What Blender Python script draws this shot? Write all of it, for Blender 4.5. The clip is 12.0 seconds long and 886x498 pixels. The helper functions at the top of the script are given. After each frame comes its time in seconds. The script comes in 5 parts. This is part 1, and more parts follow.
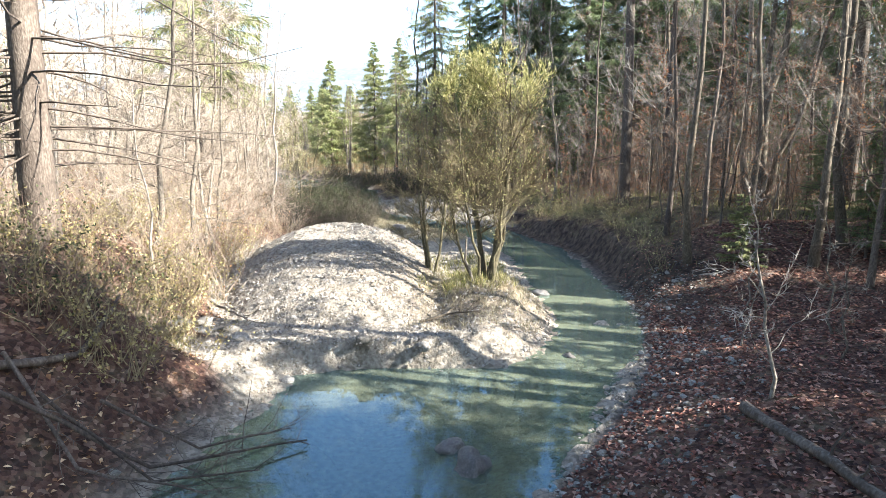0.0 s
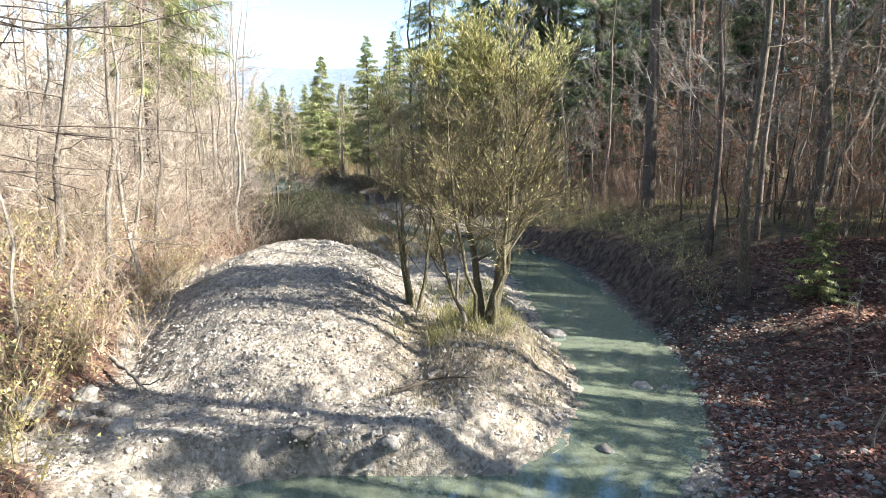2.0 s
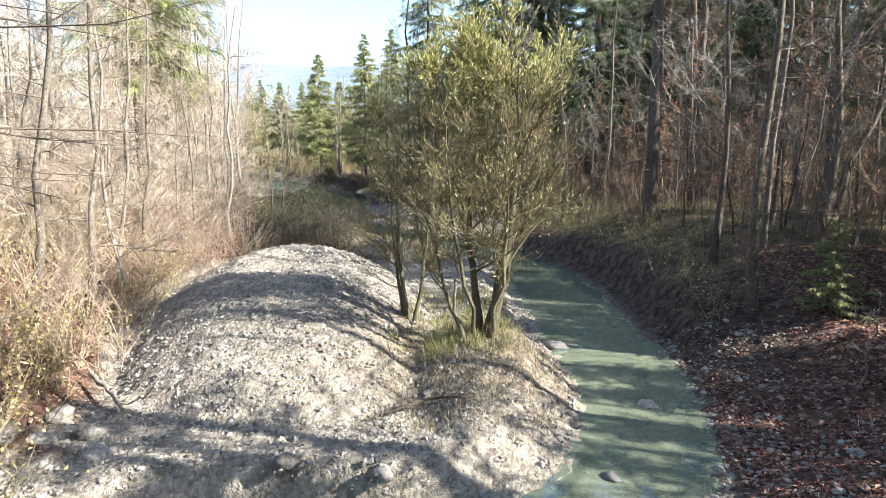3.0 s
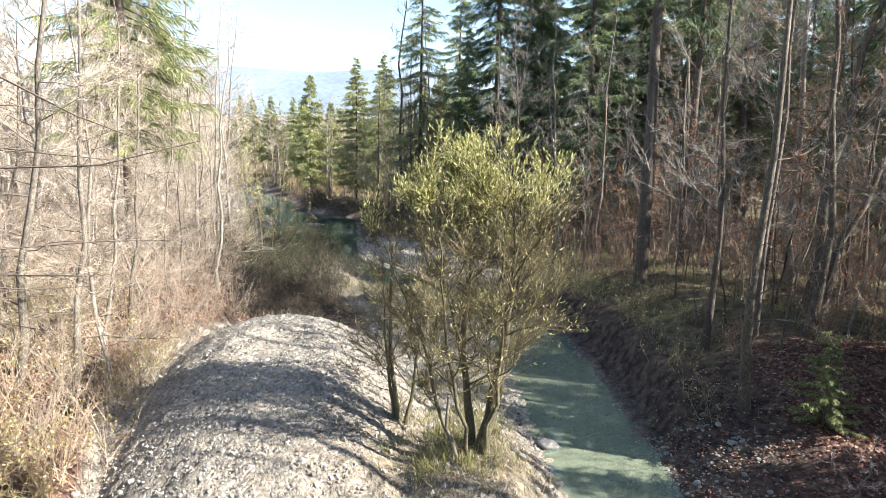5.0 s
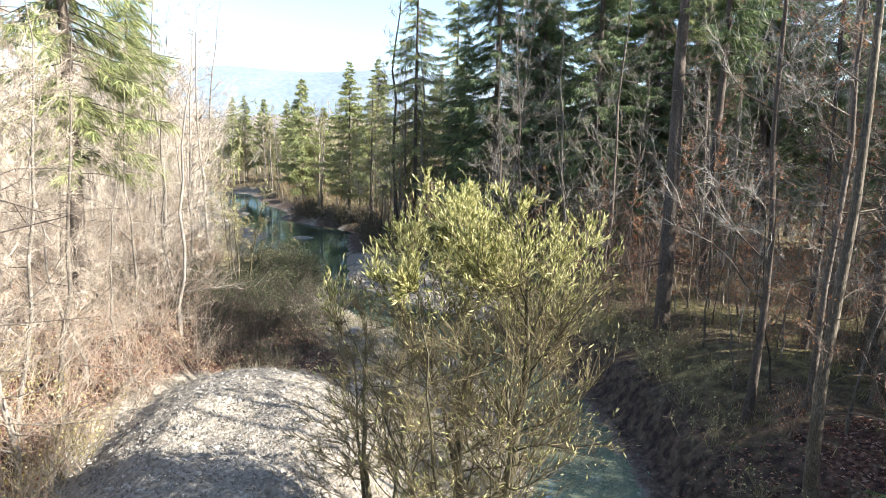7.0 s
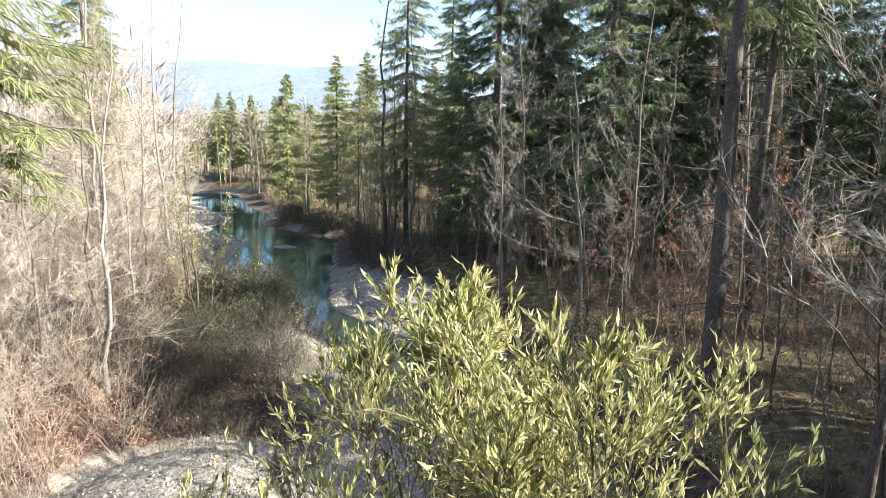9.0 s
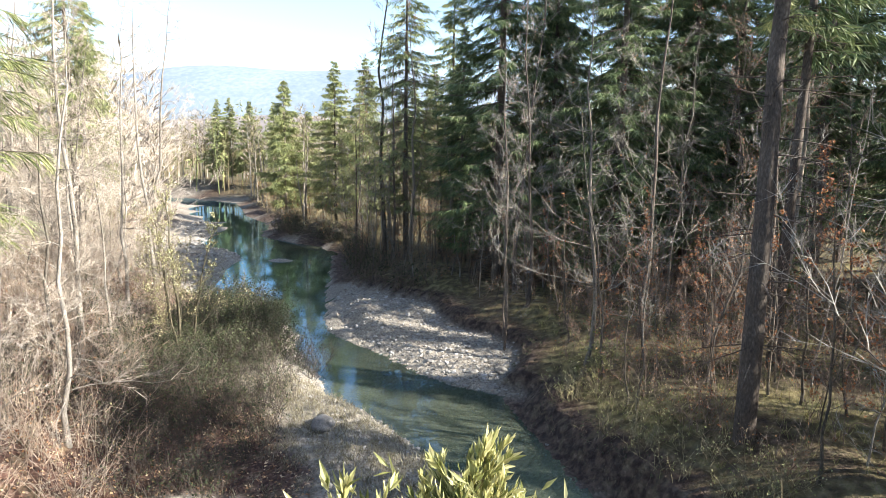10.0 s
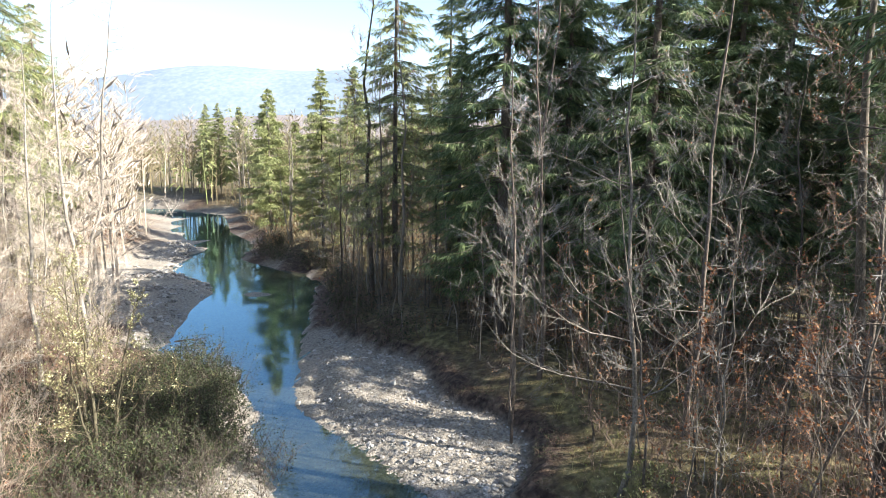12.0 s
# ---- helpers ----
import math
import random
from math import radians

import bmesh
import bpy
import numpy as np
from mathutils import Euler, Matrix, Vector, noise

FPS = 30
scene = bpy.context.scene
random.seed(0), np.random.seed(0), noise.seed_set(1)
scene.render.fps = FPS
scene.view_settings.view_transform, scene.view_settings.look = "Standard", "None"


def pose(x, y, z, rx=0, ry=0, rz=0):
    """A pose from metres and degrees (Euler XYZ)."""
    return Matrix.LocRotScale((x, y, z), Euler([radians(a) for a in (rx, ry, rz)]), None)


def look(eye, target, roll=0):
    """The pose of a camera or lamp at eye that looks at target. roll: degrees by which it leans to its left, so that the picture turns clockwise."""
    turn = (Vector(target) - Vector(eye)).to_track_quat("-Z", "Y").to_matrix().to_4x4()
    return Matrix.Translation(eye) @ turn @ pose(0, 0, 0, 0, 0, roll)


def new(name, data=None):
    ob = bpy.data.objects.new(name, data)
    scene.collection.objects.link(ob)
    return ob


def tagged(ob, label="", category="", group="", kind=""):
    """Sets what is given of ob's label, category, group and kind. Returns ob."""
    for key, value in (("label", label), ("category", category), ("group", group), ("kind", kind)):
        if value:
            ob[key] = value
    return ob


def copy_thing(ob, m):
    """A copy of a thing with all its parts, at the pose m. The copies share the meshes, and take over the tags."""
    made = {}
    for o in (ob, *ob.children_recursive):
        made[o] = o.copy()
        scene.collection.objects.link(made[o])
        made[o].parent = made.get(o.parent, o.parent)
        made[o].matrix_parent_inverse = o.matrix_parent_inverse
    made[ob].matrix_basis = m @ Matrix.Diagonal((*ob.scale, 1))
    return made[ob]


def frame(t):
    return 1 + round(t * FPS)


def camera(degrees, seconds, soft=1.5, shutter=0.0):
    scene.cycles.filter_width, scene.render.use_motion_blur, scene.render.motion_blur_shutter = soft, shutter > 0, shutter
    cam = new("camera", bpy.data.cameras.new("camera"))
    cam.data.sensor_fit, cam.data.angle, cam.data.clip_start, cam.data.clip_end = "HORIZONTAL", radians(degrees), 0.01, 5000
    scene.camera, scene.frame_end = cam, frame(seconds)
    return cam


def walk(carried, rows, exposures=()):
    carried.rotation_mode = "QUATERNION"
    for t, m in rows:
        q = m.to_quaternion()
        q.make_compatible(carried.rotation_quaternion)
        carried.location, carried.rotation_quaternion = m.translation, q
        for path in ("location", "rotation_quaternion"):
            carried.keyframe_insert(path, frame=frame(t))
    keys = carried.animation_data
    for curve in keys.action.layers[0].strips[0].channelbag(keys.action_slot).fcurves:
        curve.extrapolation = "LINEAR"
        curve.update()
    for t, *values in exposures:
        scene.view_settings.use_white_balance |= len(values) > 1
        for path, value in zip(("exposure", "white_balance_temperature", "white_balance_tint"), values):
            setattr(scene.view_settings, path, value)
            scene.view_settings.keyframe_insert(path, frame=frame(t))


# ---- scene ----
cam = camera(70.0, 12.0, soft=0.6)
PATH = [
    (0, (0.403, -0.793, 4.738), (0.257, 1.176, 4.419), -0.3),
    (0.5, (0.403, 0.443, 4.744), (0.256, 2.411, 4.425), -0.4),
    (1, (0.428, 1.686, 4.73), (0.28, 3.655, 4.412), -0.5),
    (1.5, (0.414, 2.796, 4.725), (0.266, 4.765, 4.407), -0.5),
    (2, (0.429, 3.769, 4.71), (0.28, 5.739, 4.393), -0.5),
    (2.5, (0.451, 4.199, 4.685), (0.3, 6.168, 4.368), -0.5),
    (2.7, (0.433, 4.295, 4.716), (0.285, 6.264, 4.394), -0.4),
    (4.3, (0.255, 4.599, 6.128), (0.148, 6.572, 5.821), 0.7),
    (4.5, (0.244, 4.67, 6.345), (0.139, 6.644, 6.044), 0.9),
    (5, (0.228, 4.869, 6.956), (0.124, 6.844, 6.655), 1.0),
    (5.5, (0.232, 5.291, 7.27), (0.129, 7.266, 6.968), 1.0),
    (6, (0.236, 6.067, 7.492), (0.135, 8.042, 7.191), 1.0),
    (6.5, (0.206, 6.967, 7.636), (0.108, 8.942, 7.338), 1.1),
    (7, (0.179, 8.068, 7.778), (0.082, 10.043, 7.479), 1.2),
    (7.5, (0.145, 9.187, 7.886), (0.051, 11.162, 7.589), 1.2),
    (7.7, (0.115, 9.609, 7.917), (0.025, 11.585, 7.62), 1.4),
    (9.3, (0.036, 13.26, 8.423), (-0.047, 15.233, 8.107), 1.0),
    (9.5, (0.061, 13.626, 8.474), (-0.032, 15.601, 8.167), 0.8),
    (9.6, (0.06, 13.831, 8.503), (-0.033, 15.805, 8.195), 0.5),
    (10, (-0.014, 14.734, 8.789), (-0.104, 16.709, 8.485), 0.8),
    (10.5, (-0.025, 15.943, 9.189), (-0.115, 17.918, 8.884), 0.7),
    (11, (-0.013, 17.398, 9.6), (-0.103, 19.372, 9.293), 0.7),
    (11.5, (0.03, 18.907, 9.958), (-0.064, 20.88, 9.649), 0.7),
    (12, (0.047, 20.561, 10.253), (-0.047, 22.536, 9.947), 0.7),
]
walk(cam, [(t, look(eye, target, lean)) for t, eye, target, lean in PATH], [(0.0, 2.44), (1.0, 2.28), (2.5, 2.06), (7.5, 2.06), (9.5, 2.02), (12.0, 2.04)])

# ==== place ====

# ---------------------------------------------------------------- world, sun
SUN_AZ, SUN_EL = math.radians(104), math.radians(31)
world = bpy.data.worlds.new("world")
scene.world = world
world.use_nodes = True
wn = world.node_tree.nodes
sky = wn.new("ShaderNodeTexSky")
sky.sky_type, sky.sun_disc = "NISHITA", False
sky.sun_elevation, sky.sun_rotation = SUN_EL, SUN_AZ
sky.air_density, sky.dust_density, sky.ozone_density = 1.0, 1.0, 1.6
wn["Background"].inputs["Strength"].default_value = 0.096
world.node_tree.links.new(sky.outputs[0], wn["Background"].inputs["Color"])
sun_data = bpy.data.lights.new("sun", "SUN")
sun_data.energy, sun_data.angle, sun_data.color = 5.0, math.radians(0.5), (1.0, 0.955, 0.88)
sun = new("sun", sun_data)
sun_way = Vector((math.cos(SUN_EL) * math.sin(SUN_AZ), math.cos(SUN_EL) * math.cos(SUN_AZ), math.sin(SUN_EL)))
sun.matrix_world = look(sun_way * 60, (0, 0, 0))


# ---------------------------------------------------------------- materials
def material(name, stops, scale=6.0, fine=40.0, rough=0.85, bump=0.3, stretch=(1, 1, 1), per_object=0.0, island=0.0,
             translucent=0.0, coords="Object"):
    """A node material: colours over two scales of noise, bump, and some variation from thing to thing."""
    m = bpy.data.materials.new(name)
    m.use_nodes = True
    n, l = m.node_tree.nodes, m.node_tree.links
    b = n["Principled BSDF"]
    tc, mp = n.new("ShaderNodeTexCoord"), n.new("ShaderNodeMapping")
    mp.inputs["Scale"].default_value = stretch
    l.new(tc.outputs[coords], mp.inputs[0])
    big, small = n.new("ShaderNodeTexNoise"), n.new("ShaderNodeTexNoise")
    big.inputs["Scale"].default_value, small.inputs["Scale"].default_value = scale, fine
    big.inputs["Detail"].default_value, small.inputs["Detail"].default_value = 4, 3
    l.new(mp.outputs[0], big.inputs["Vector"]), l.new(mp.outputs[0], small.inputs["Vector"])
    mix = n.new("ShaderNodeMath")
    mix.operation = "MULTIPLY_ADD"
    mix.inputs[1].default_value = 0.4
    add = n.new("ShaderNodeMath")
    add.operation = "MULTIPLY"
    add.inputs[1].default_value = 0.6
    l.new(small.outputs[0], add.inputs[0])
    l.new(big.outputs[0], mix.inputs[0]), l.new(add.outputs[0], mix.inputs[2])
    value = mix.outputs[0]
    if per_object or island:
        src = n.new("ShaderNodeNewGeometry").outputs["Random Per Island"] if island else n.new("ShaderNodeObjectInfo").outputs["Random"]
        vary = n.new("ShaderNodeMath")
        vary.operation = "MULTIPLY_ADD"
        amount = island or per_object
        vary.inputs[1].default_value, vary.inputs[2].default_value = amount, -amount / 2
        l.new(src, vary.inputs[0])
        plus = n.new("ShaderNodeMath")
        plus.operation = "ADD"
        l.new(vary.outputs[0], plus.inputs[0]), l.new(value, plus.inputs[1])
        value = plus.outputs[0]
    ramp = n.new("ShaderNodeValToRGB")
    el = ramp.color_ramp.elements
    for i, (p, c) in enumerate(stops):
        e = el[i] if i < 2 else el.new(p)
        e.position, e.color = p, (*c, 1)
    l.new(value, ramp.inputs[0])
    l.new(ramp.outputs[0], b.inputs["Base Color"])
    b.inputs["Roughness"].default_value = rough
    b.inputs["Specular IOR Level"].default_value = 0.3
    if bump:
        bp = n.new("ShaderNodeBump")
        bp.inputs["Strength"].default_value, bp.inputs["Distance"].default_value = bump, 0.02
        l.new(small.outputs[0], bp.inputs["Height"]), l.new(bp.outputs[0], b.inputs["Normal"])
    if translucent:
        tr, ms = n.new("ShaderNodeBsdfTranslucent"), n.new("ShaderNodeMixShader")
        ms.inputs[0].default_value = translucent
        l.new(ramp.outputs[0], tr.inputs[0]), l.new(b.outputs[0], ms.inputs[1]), l.new(tr.outputs[0], ms.inputs[2])
        l.new(ms.outputs[0], n["Material Output"].inputs[0])
    return m


BARK_GREY = material("bark_grey", [(0.3, (0.043, 0.0356, 0.0265)), (0.5, (0.108, 0.09, 0.0671)), (0.72, (0.269, 0.23, 0.178))], 3, 30, 0.9, 0.6, (1, 1, 0.35), 0.25)
BARK_PALE = material("bark_pale", [(0.3, (0.06, 0.05, 0.04)), (0.48, (0.15, 0.13, 0.105)), (0.7, (0.33, 0.3, 0.26))], 4, 30, 0.85, 0.5, (1, 1, 0.5), 0.2)
BARK_DARK = material("bark_dark", [(0.3, (0.045, 0.036, 0.03)), (0.52, (0.1, 0.08, 0.065)), (0.72, (0.2, 0.17, 0.14))], 3, 26, 0.95, 0.8, (1, 1, 0.4), 0.2)
BARK_MOSS = material("bark_mossy", [(0.3, (0.045, 0.038, 0.026)), (0.5, (0.1, 0.088, 0.055)), (0.72, (0.2, 0.18, 0.11))], 3, 26, 0.95, 0.7, (1, 1, 0.5), 0.15)
# extra pale: the left bank's washed-out glare is put into this colour
TWIG_PALE = material("twig_pale", [(0.3, (0.19, 0.15, 0.113)), (0.5, (0.363, 0.305, 0.242)), (0.7, (0.553, 0.49, 0.412))], 3, 20, 0.8, 0, per_object=0.3)
TWIG_GREY = material("twig_grey", [(0.3, (0.1, 0.088, 0.072)), (0.5, (0.22, 0.2, 0.168)), (0.7, (0.4, 0.37, 0.32))], 3, 20, 0.8, 0, per_object=0.3)
TWIG_BROWN = material("twig_brown", [(0.3, (0.0858, 0.0624, 0.0499)), (0.5, (0.203, 0.146, 0.109)), (0.7, (0.421, 0.328, 0.25))], 3, 20, 0.8, 0, per_object=0.3)
TWIG_OLIVE = material("twig_olive", [(0.3, (0.09, 0.07, 0.04)), (0.5, (0.18, 0.145, 0.08)), (0.7, (0.32, 0.27, 0.16))], 3, 20, 0.8, 0, per_object=0.3)
LEAF_RUSSET = material("leaf_russet", [(0.3, (0.14, 0.05, 0.025)), (0.5, (0.3, 0.12, 0.05)), (0.7, (0.46, 0.24, 0.11))], 3, 12, 0.7, 0, island=0.5, translucent=0.35)
LEAF_YELLOW = material("leaf_yellow", [(0.3, (0.19, 0.15, 0.055)), (0.5, (0.38, 0.33, 0.132)), (0.7, (0.551, 0.5, 0.264))], 3, 12, 0.55, 0, island=0.5, translucent=0.35)
LEAF_WILLOW = material("leaf_willow", [(0.3, (0.16, 0.172, 0.055)), (0.5, (0.37, 0.364, 0.144)), (0.7, (0.616, 0.567, 0.289))], 3, 12, 0.5, 0, island=0.55, translucent=0.4)
LEAF_PALE = material("leaf_pale", [(0.3, (0.2, 0.2, 0.09)), (0.5, (0.4, 0.39, 0.2)), (0.7, (0.58, 0.55, 0.34))], 3, 12, 0.6, 0, island=0.5, translucent=0.35)
# evergreen leaf darkened further: the bushes' shade is mixed into its colour
LEAF_SHADED = material("leaf_shaded", [(0.3, (0.016, 0.026, 0.01)), (0.5, (0.04, 0.054, 0.02)), (0.7, (0.1, 0.11, 0.045))], 2, 12, 0.6, 0, island=0.4, translucent=0.1)
NEEDLE = material("needle", [(0.3, (0.0425, 0.072, 0.0306)), (0.5, (0.102, 0.144, 0.0578)), (0.7, (0.221, 0.256, 0.111))], 2, 12, 0.6, 0, island=0.35, translucent=0.15)
# lighter copy of the needles, with sunshine and distance haze in the colour
NEEDLE_LIGHT = material("needle_light", [(0.3, (0.087, 0.108, 0.042)), (0.5, (0.203, 0.23, 0.091)), (0.7, (0.362, 0.365, 0.154))], 2, 12, 0.6, 0, island=0.35, translucent=0.2)
STONE = material("stone", [(0.25, (0.127, 0.113, 0.0952)), (0.5, (0.27, 0.249, 0.22)), (0.75, (0.431, 0.409, 0.374))], 5, 40, 0.85, 0.4, island=0.4)
STONE_SHORE = material("stone_shore", [(0.25, (0.08, 0.075, 0.065)), (0.5, (0.2, 0.19, 0.165)), (0.75, (0.36, 0.345, 0.31))], 5, 40, 0.6, 0.4, island=0.4)
STONE_WET = material("stone_wet", [(0.3, (0.07, 0.065, 0.06)), (0.5, (0.14, 0.13, 0.12)), (0.7, (0.25, 0.24, 0.22))], 4, 30, 0.5, 0.5, per_object=0.2)
BOULDER = material("boulder", [(0.3, (0.1, 0.09, 0.076)), (0.5, (0.22, 0.205, 0.18)), (0.7, (0.4, 0.38, 0.345))], 3, 24, 0.85, 0.6, per_object=0.2)
GRASS = material("grass", [(0.3, (0.09, 0.1, 0.03)), (0.5, (0.22, 0.22, 0.08)), (0.7, (0.42, 0.37, 0.18))], 2, 12, 0.7, 0, island=0.4, translucent=0.3)
DRY_GRASS = material("dry_grass", [(0.3, (0.13, 0.11, 0.065)), (0.5, (0.27, 0.235, 0.15)), (0.7, (0.46, 0.42, 0.3))], 2, 12, 0.7, 0, island=0.4, translucent=0.3)
LITTER = material("leaf_litter", [(0.25, (0.05, 0.025, 0.021)), (0.45, (0.17, 0.068, 0.05)), (0.6, (0.28, 0.115, 0.08)), (0.75, (0.44, 0.27, 0.2))], 2, 12, 0.7, 0, island=0.6, translucent=0.15)
LITTER_TAN = material("leaf_litter_tan", [(0.25, (0.12, 0.06, 0.03)), (0.45, (0.33, 0.18, 0.09)), (0.6, (0.52, 0.34, 0.18)), (0.75, (0.68, 0.52, 0.33))], 2, 12, 0.7, 0, island=0.6, translucent=0.15)
# the air holds no haze: both hills carry it in their colours
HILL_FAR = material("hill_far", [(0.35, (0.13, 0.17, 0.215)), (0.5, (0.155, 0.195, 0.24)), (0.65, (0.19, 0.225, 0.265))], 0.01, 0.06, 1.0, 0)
HILL_MID = material("hill_mid", [(0.35, (0.1, 0.098, 0.1)), (0.5, (0.16, 0.14, 0.135)), (0.65, (0.23, 0.2, 0.185))], 0.03, 0.25, 1.0, 0)


def ground_material():
    """Gravel, leaf litter, moss and mud, blended by what lies where."""
    m = bpy.data.materials.new("ground")
    m.use_nodes = True
    n, l = m.node_tree.nodes, m.node_tree.links
    b = n["Principled BSDF"]
    b.inputs["Roughness"].default_value, b.inputs["Specular IOR Level"].default_value = 0.9, 0.25
    tc = n.new("ShaderNodeTexCoord")

    def noise_tex(scale, detail=5):
        t = n.new("ShaderNodeTexNoise")
        t.inputs["Scale"].default_value, t.inputs["Detail"].default_value = scale, detail
        l.new(tc.outputs["Object"], t.inputs["Vector"])
        return t.outputs[0]

    def cells(scale):
        t = n.new("ShaderNodeTexVoronoi")
        t.inputs["Scale"].default_value = scale
        l.new(tc.outputs["Object"], t.inputs["Vector"])
        return t

    def ramp(src, stops):
        r = n.new("ShaderNodeValToRGB")
        el = r.color_ramp.elements
        for i, (p, c) in enumerate(stops):
            e = el[i] if i < 2 else el.new(p)
            e.position, e.color = p, (*c, 1)
        l.new(src, r.inputs[0])
        return r.outputs[0]

    def mixed(fac, a, c):
        x = n.new("ShaderNodeMix")
        x.data_type = "RGBA"
        l.new(fac, x.inputs[0]), l.new(a, x.inputs[6]), l.new(c, x.inputs[7])
        return x.outputs[2]

    def attr(name):
        a = n.new("ShaderNodeAttribute")
        a.attribute_name = name
        return a.outputs["Fac"]

    def grainy(src, amount):
        """A blend with a ragged edge."""
        a = n.new("ShaderNodeMath")
        a.operation = "MULTIPLY_ADD"
        s = n.new("ShaderNodeMath")
        s.operation = "SUBTRACT"
        s.inputs[1].default_value = 0.5
        l.new(noise_tex(2.5, 8), s.inputs[0])
        a.inputs[1].default_value = amount
        a.use_clamp = True
        l.new(s.outputs[0], a.inputs[0]), l.new(src, a.inputs[2])
        return a.outputs[0]

    vor, vor2 = cells(14), cells(42)
    pebbles = ramp(vor.outputs["Color"], [(0.1, (0.12, 0.103, 0.08)), (0.5, (0.255, 0.226, 0.183)), (0.9, (0.39, 0.352, 0.297))])
    sand = ramp(noise_tex(9, 9), [(0.35, (0.14, 0.12, 0.093)), (0.5, (0.275, 0.244, 0.195)), (0.65, (0.37, 0.333, 0.277))])
    gravel = mixed(ramp(noise_tex(1.2), [(0.4, (0.2, 0.2, 0.2)), (0.6, (0.75, 0.75, 0.75))]), sand, pebbles)
    leafy = ramp(vor.outputs["Color"], [(0.1, (0.03, 0.015, 0.012)), (0.45, (0.085, 0.04, 0.029)), (0.75, (0.17, 0.09, 0.064)), (0.95, (0.33, 0.23, 0.175))])
    soil = ramp(noise_tex(4, 8), [(0.35, (0.02, 0.014, 0.011)), (0.5, (0.05, 0.036, 0.027)), (0.65, (0.11, 0.08, 0.06))])
    mossy = ramp(noise_tex(3, 8), [(0.35, (0.06, 0.055, 0.02)), (0.5, (0.14, 0.125, 0.045)), (0.65, (0.28, 0.24, 0.1))])
    col = mixed(grainy(attr("leaf"), 1.2), soil, leafy)
    col = mixed(grainy(attr("moss"), 1.2), col, mossy)
    col = mixed(grainy(attr("gravel"), 0.8), col, gravel)
    l.new(col, b.inputs["Base Color"])
    bp, bp2, bp3 = n.new("ShaderNodeBump"), n.new("ShaderNodeBump"), n.new("ShaderNodeBump")
    bp3.inputs["Strength"].default_value, bp3.inputs["Distance"].default_value = 0.6, 0.05
    bp3.invert = True
    l.new(vor.outputs["Distance"], bp3.inputs["Height"]), l.new(bp3.outputs[0], bp2.inputs["Normal"])
    bp.inputs["Strength"].default_value, bp.inputs["Distance"].default_value = 0.6, 0.03
    bp2.inputs["Strength"].default_value, bp2.inputs["Distance"].default_value = 0.5, 0.08
    l.new(vor2.outputs["Distance"], bp.inputs["Height"])
    l.new(noise_tex(5, 10), bp2.inputs["Height"])
    l.new(bp2.outputs[0], bp.inputs["Normal"]), l.new(bp.outputs[0], b.inputs["Normal"])
    return m


def water_material():
    """Clear shallow water with a milky green tint and a rippled, blue-tinted mirror surface."""
    m = bpy.data.materials.new("water")
    m.use_nodes = True
    n, l = m.node_tree.nodes, m.node_tree.links
    n.remove(n["Principled BSDF"])
    clear, milky, gloss = n.new("ShaderNodeBsdfTransparent"), n.new("ShaderNodeBsdfDiffuse"), n.new("ShaderNodeBsdfGlossy")
    clear.inputs[0].default_value = (0.55, 0.68, 0.54, 1)
    milky.inputs[0].default_value = (0.42, 0.48, 0.34, 1)
    gloss.inputs["Roughness"].default_value = 0.04
    # blue put into the mirror colour to deepen the reflected sky
    gloss.inputs["Color"].default_value = (0.52, 0.8, 1, 1)
    body, top, fr = n.new("ShaderNodeMixShader"), n.new("ShaderNodeMixShader"), n.new("ShaderNodeFresnel")
    # the milky share is low at both ends and highest from y 13 to 27
    where, split, milk_share = n.new("ShaderNodeTexCoord"), n.new("ShaderNodeSeparateXYZ"), n.new("ShaderNodeFloatCurve")
    scaled = n.new("ShaderNodeMath")
    scaled.operation = "DIVIDE"
    scaled.inputs[1].default_value = 50.0
    pts = milk_share.mapping.curves[0].points
    pts[0].location, pts[1].location = (0.0, 0.17), (1.0, 0.06)
    for a, b in ((0.18, 0.18), (0.26, 0.37), (0.54, 0.32), (0.74, 0.12)):
        pts.new(a, b)
    milk_share.mapping.update()
    l.new(where.outputs["Object"], split.inputs[0]), l.new(split.outputs["Y"], scaled.inputs[0])
    l.new(scaled.outputs[0], milk_share.inputs["Value"]), l.new(milk_share.outputs[0], body.inputs[0])
    # set above real water to brighten the sky reflection
    fr.inputs["IOR"].default_value = 2.0
    tc, wave, bp = n.new("ShaderNodeTexCoord"), n.new("ShaderNodeTexNoise"), n.new("ShaderNodeBump")
    wave.inputs["Scale"].default_value, wave.inputs["Detail"].default_value = 3.0, 4
    bp.inputs["Strength"].default_value, bp.inputs["Distance"].default_value = 0.1, 0.02
    l.new(tc.outputs["Object"], wave.inputs["Vector"]), l.new(wave.outputs[0], bp.inputs["Height"])
    l.new(bp.outputs[0], gloss.inputs["Normal"]), l.new(bp.outputs[0], fr.inputs["Normal"])
    l.new(clear.outputs[0], body.inputs[1]), l.new(milky.outputs[0], body.inputs[2])
    l.new(fr.outputs[0], top.inputs[0]), l.new(body.outputs[0], top.inputs[1]), l.new(gloss.outputs[0], top.inputs[2])
    l.new(top.outputs[0], n["Material Output"].inputs[0])
    return m


GROUND, WATER = ground_material(), water_material()

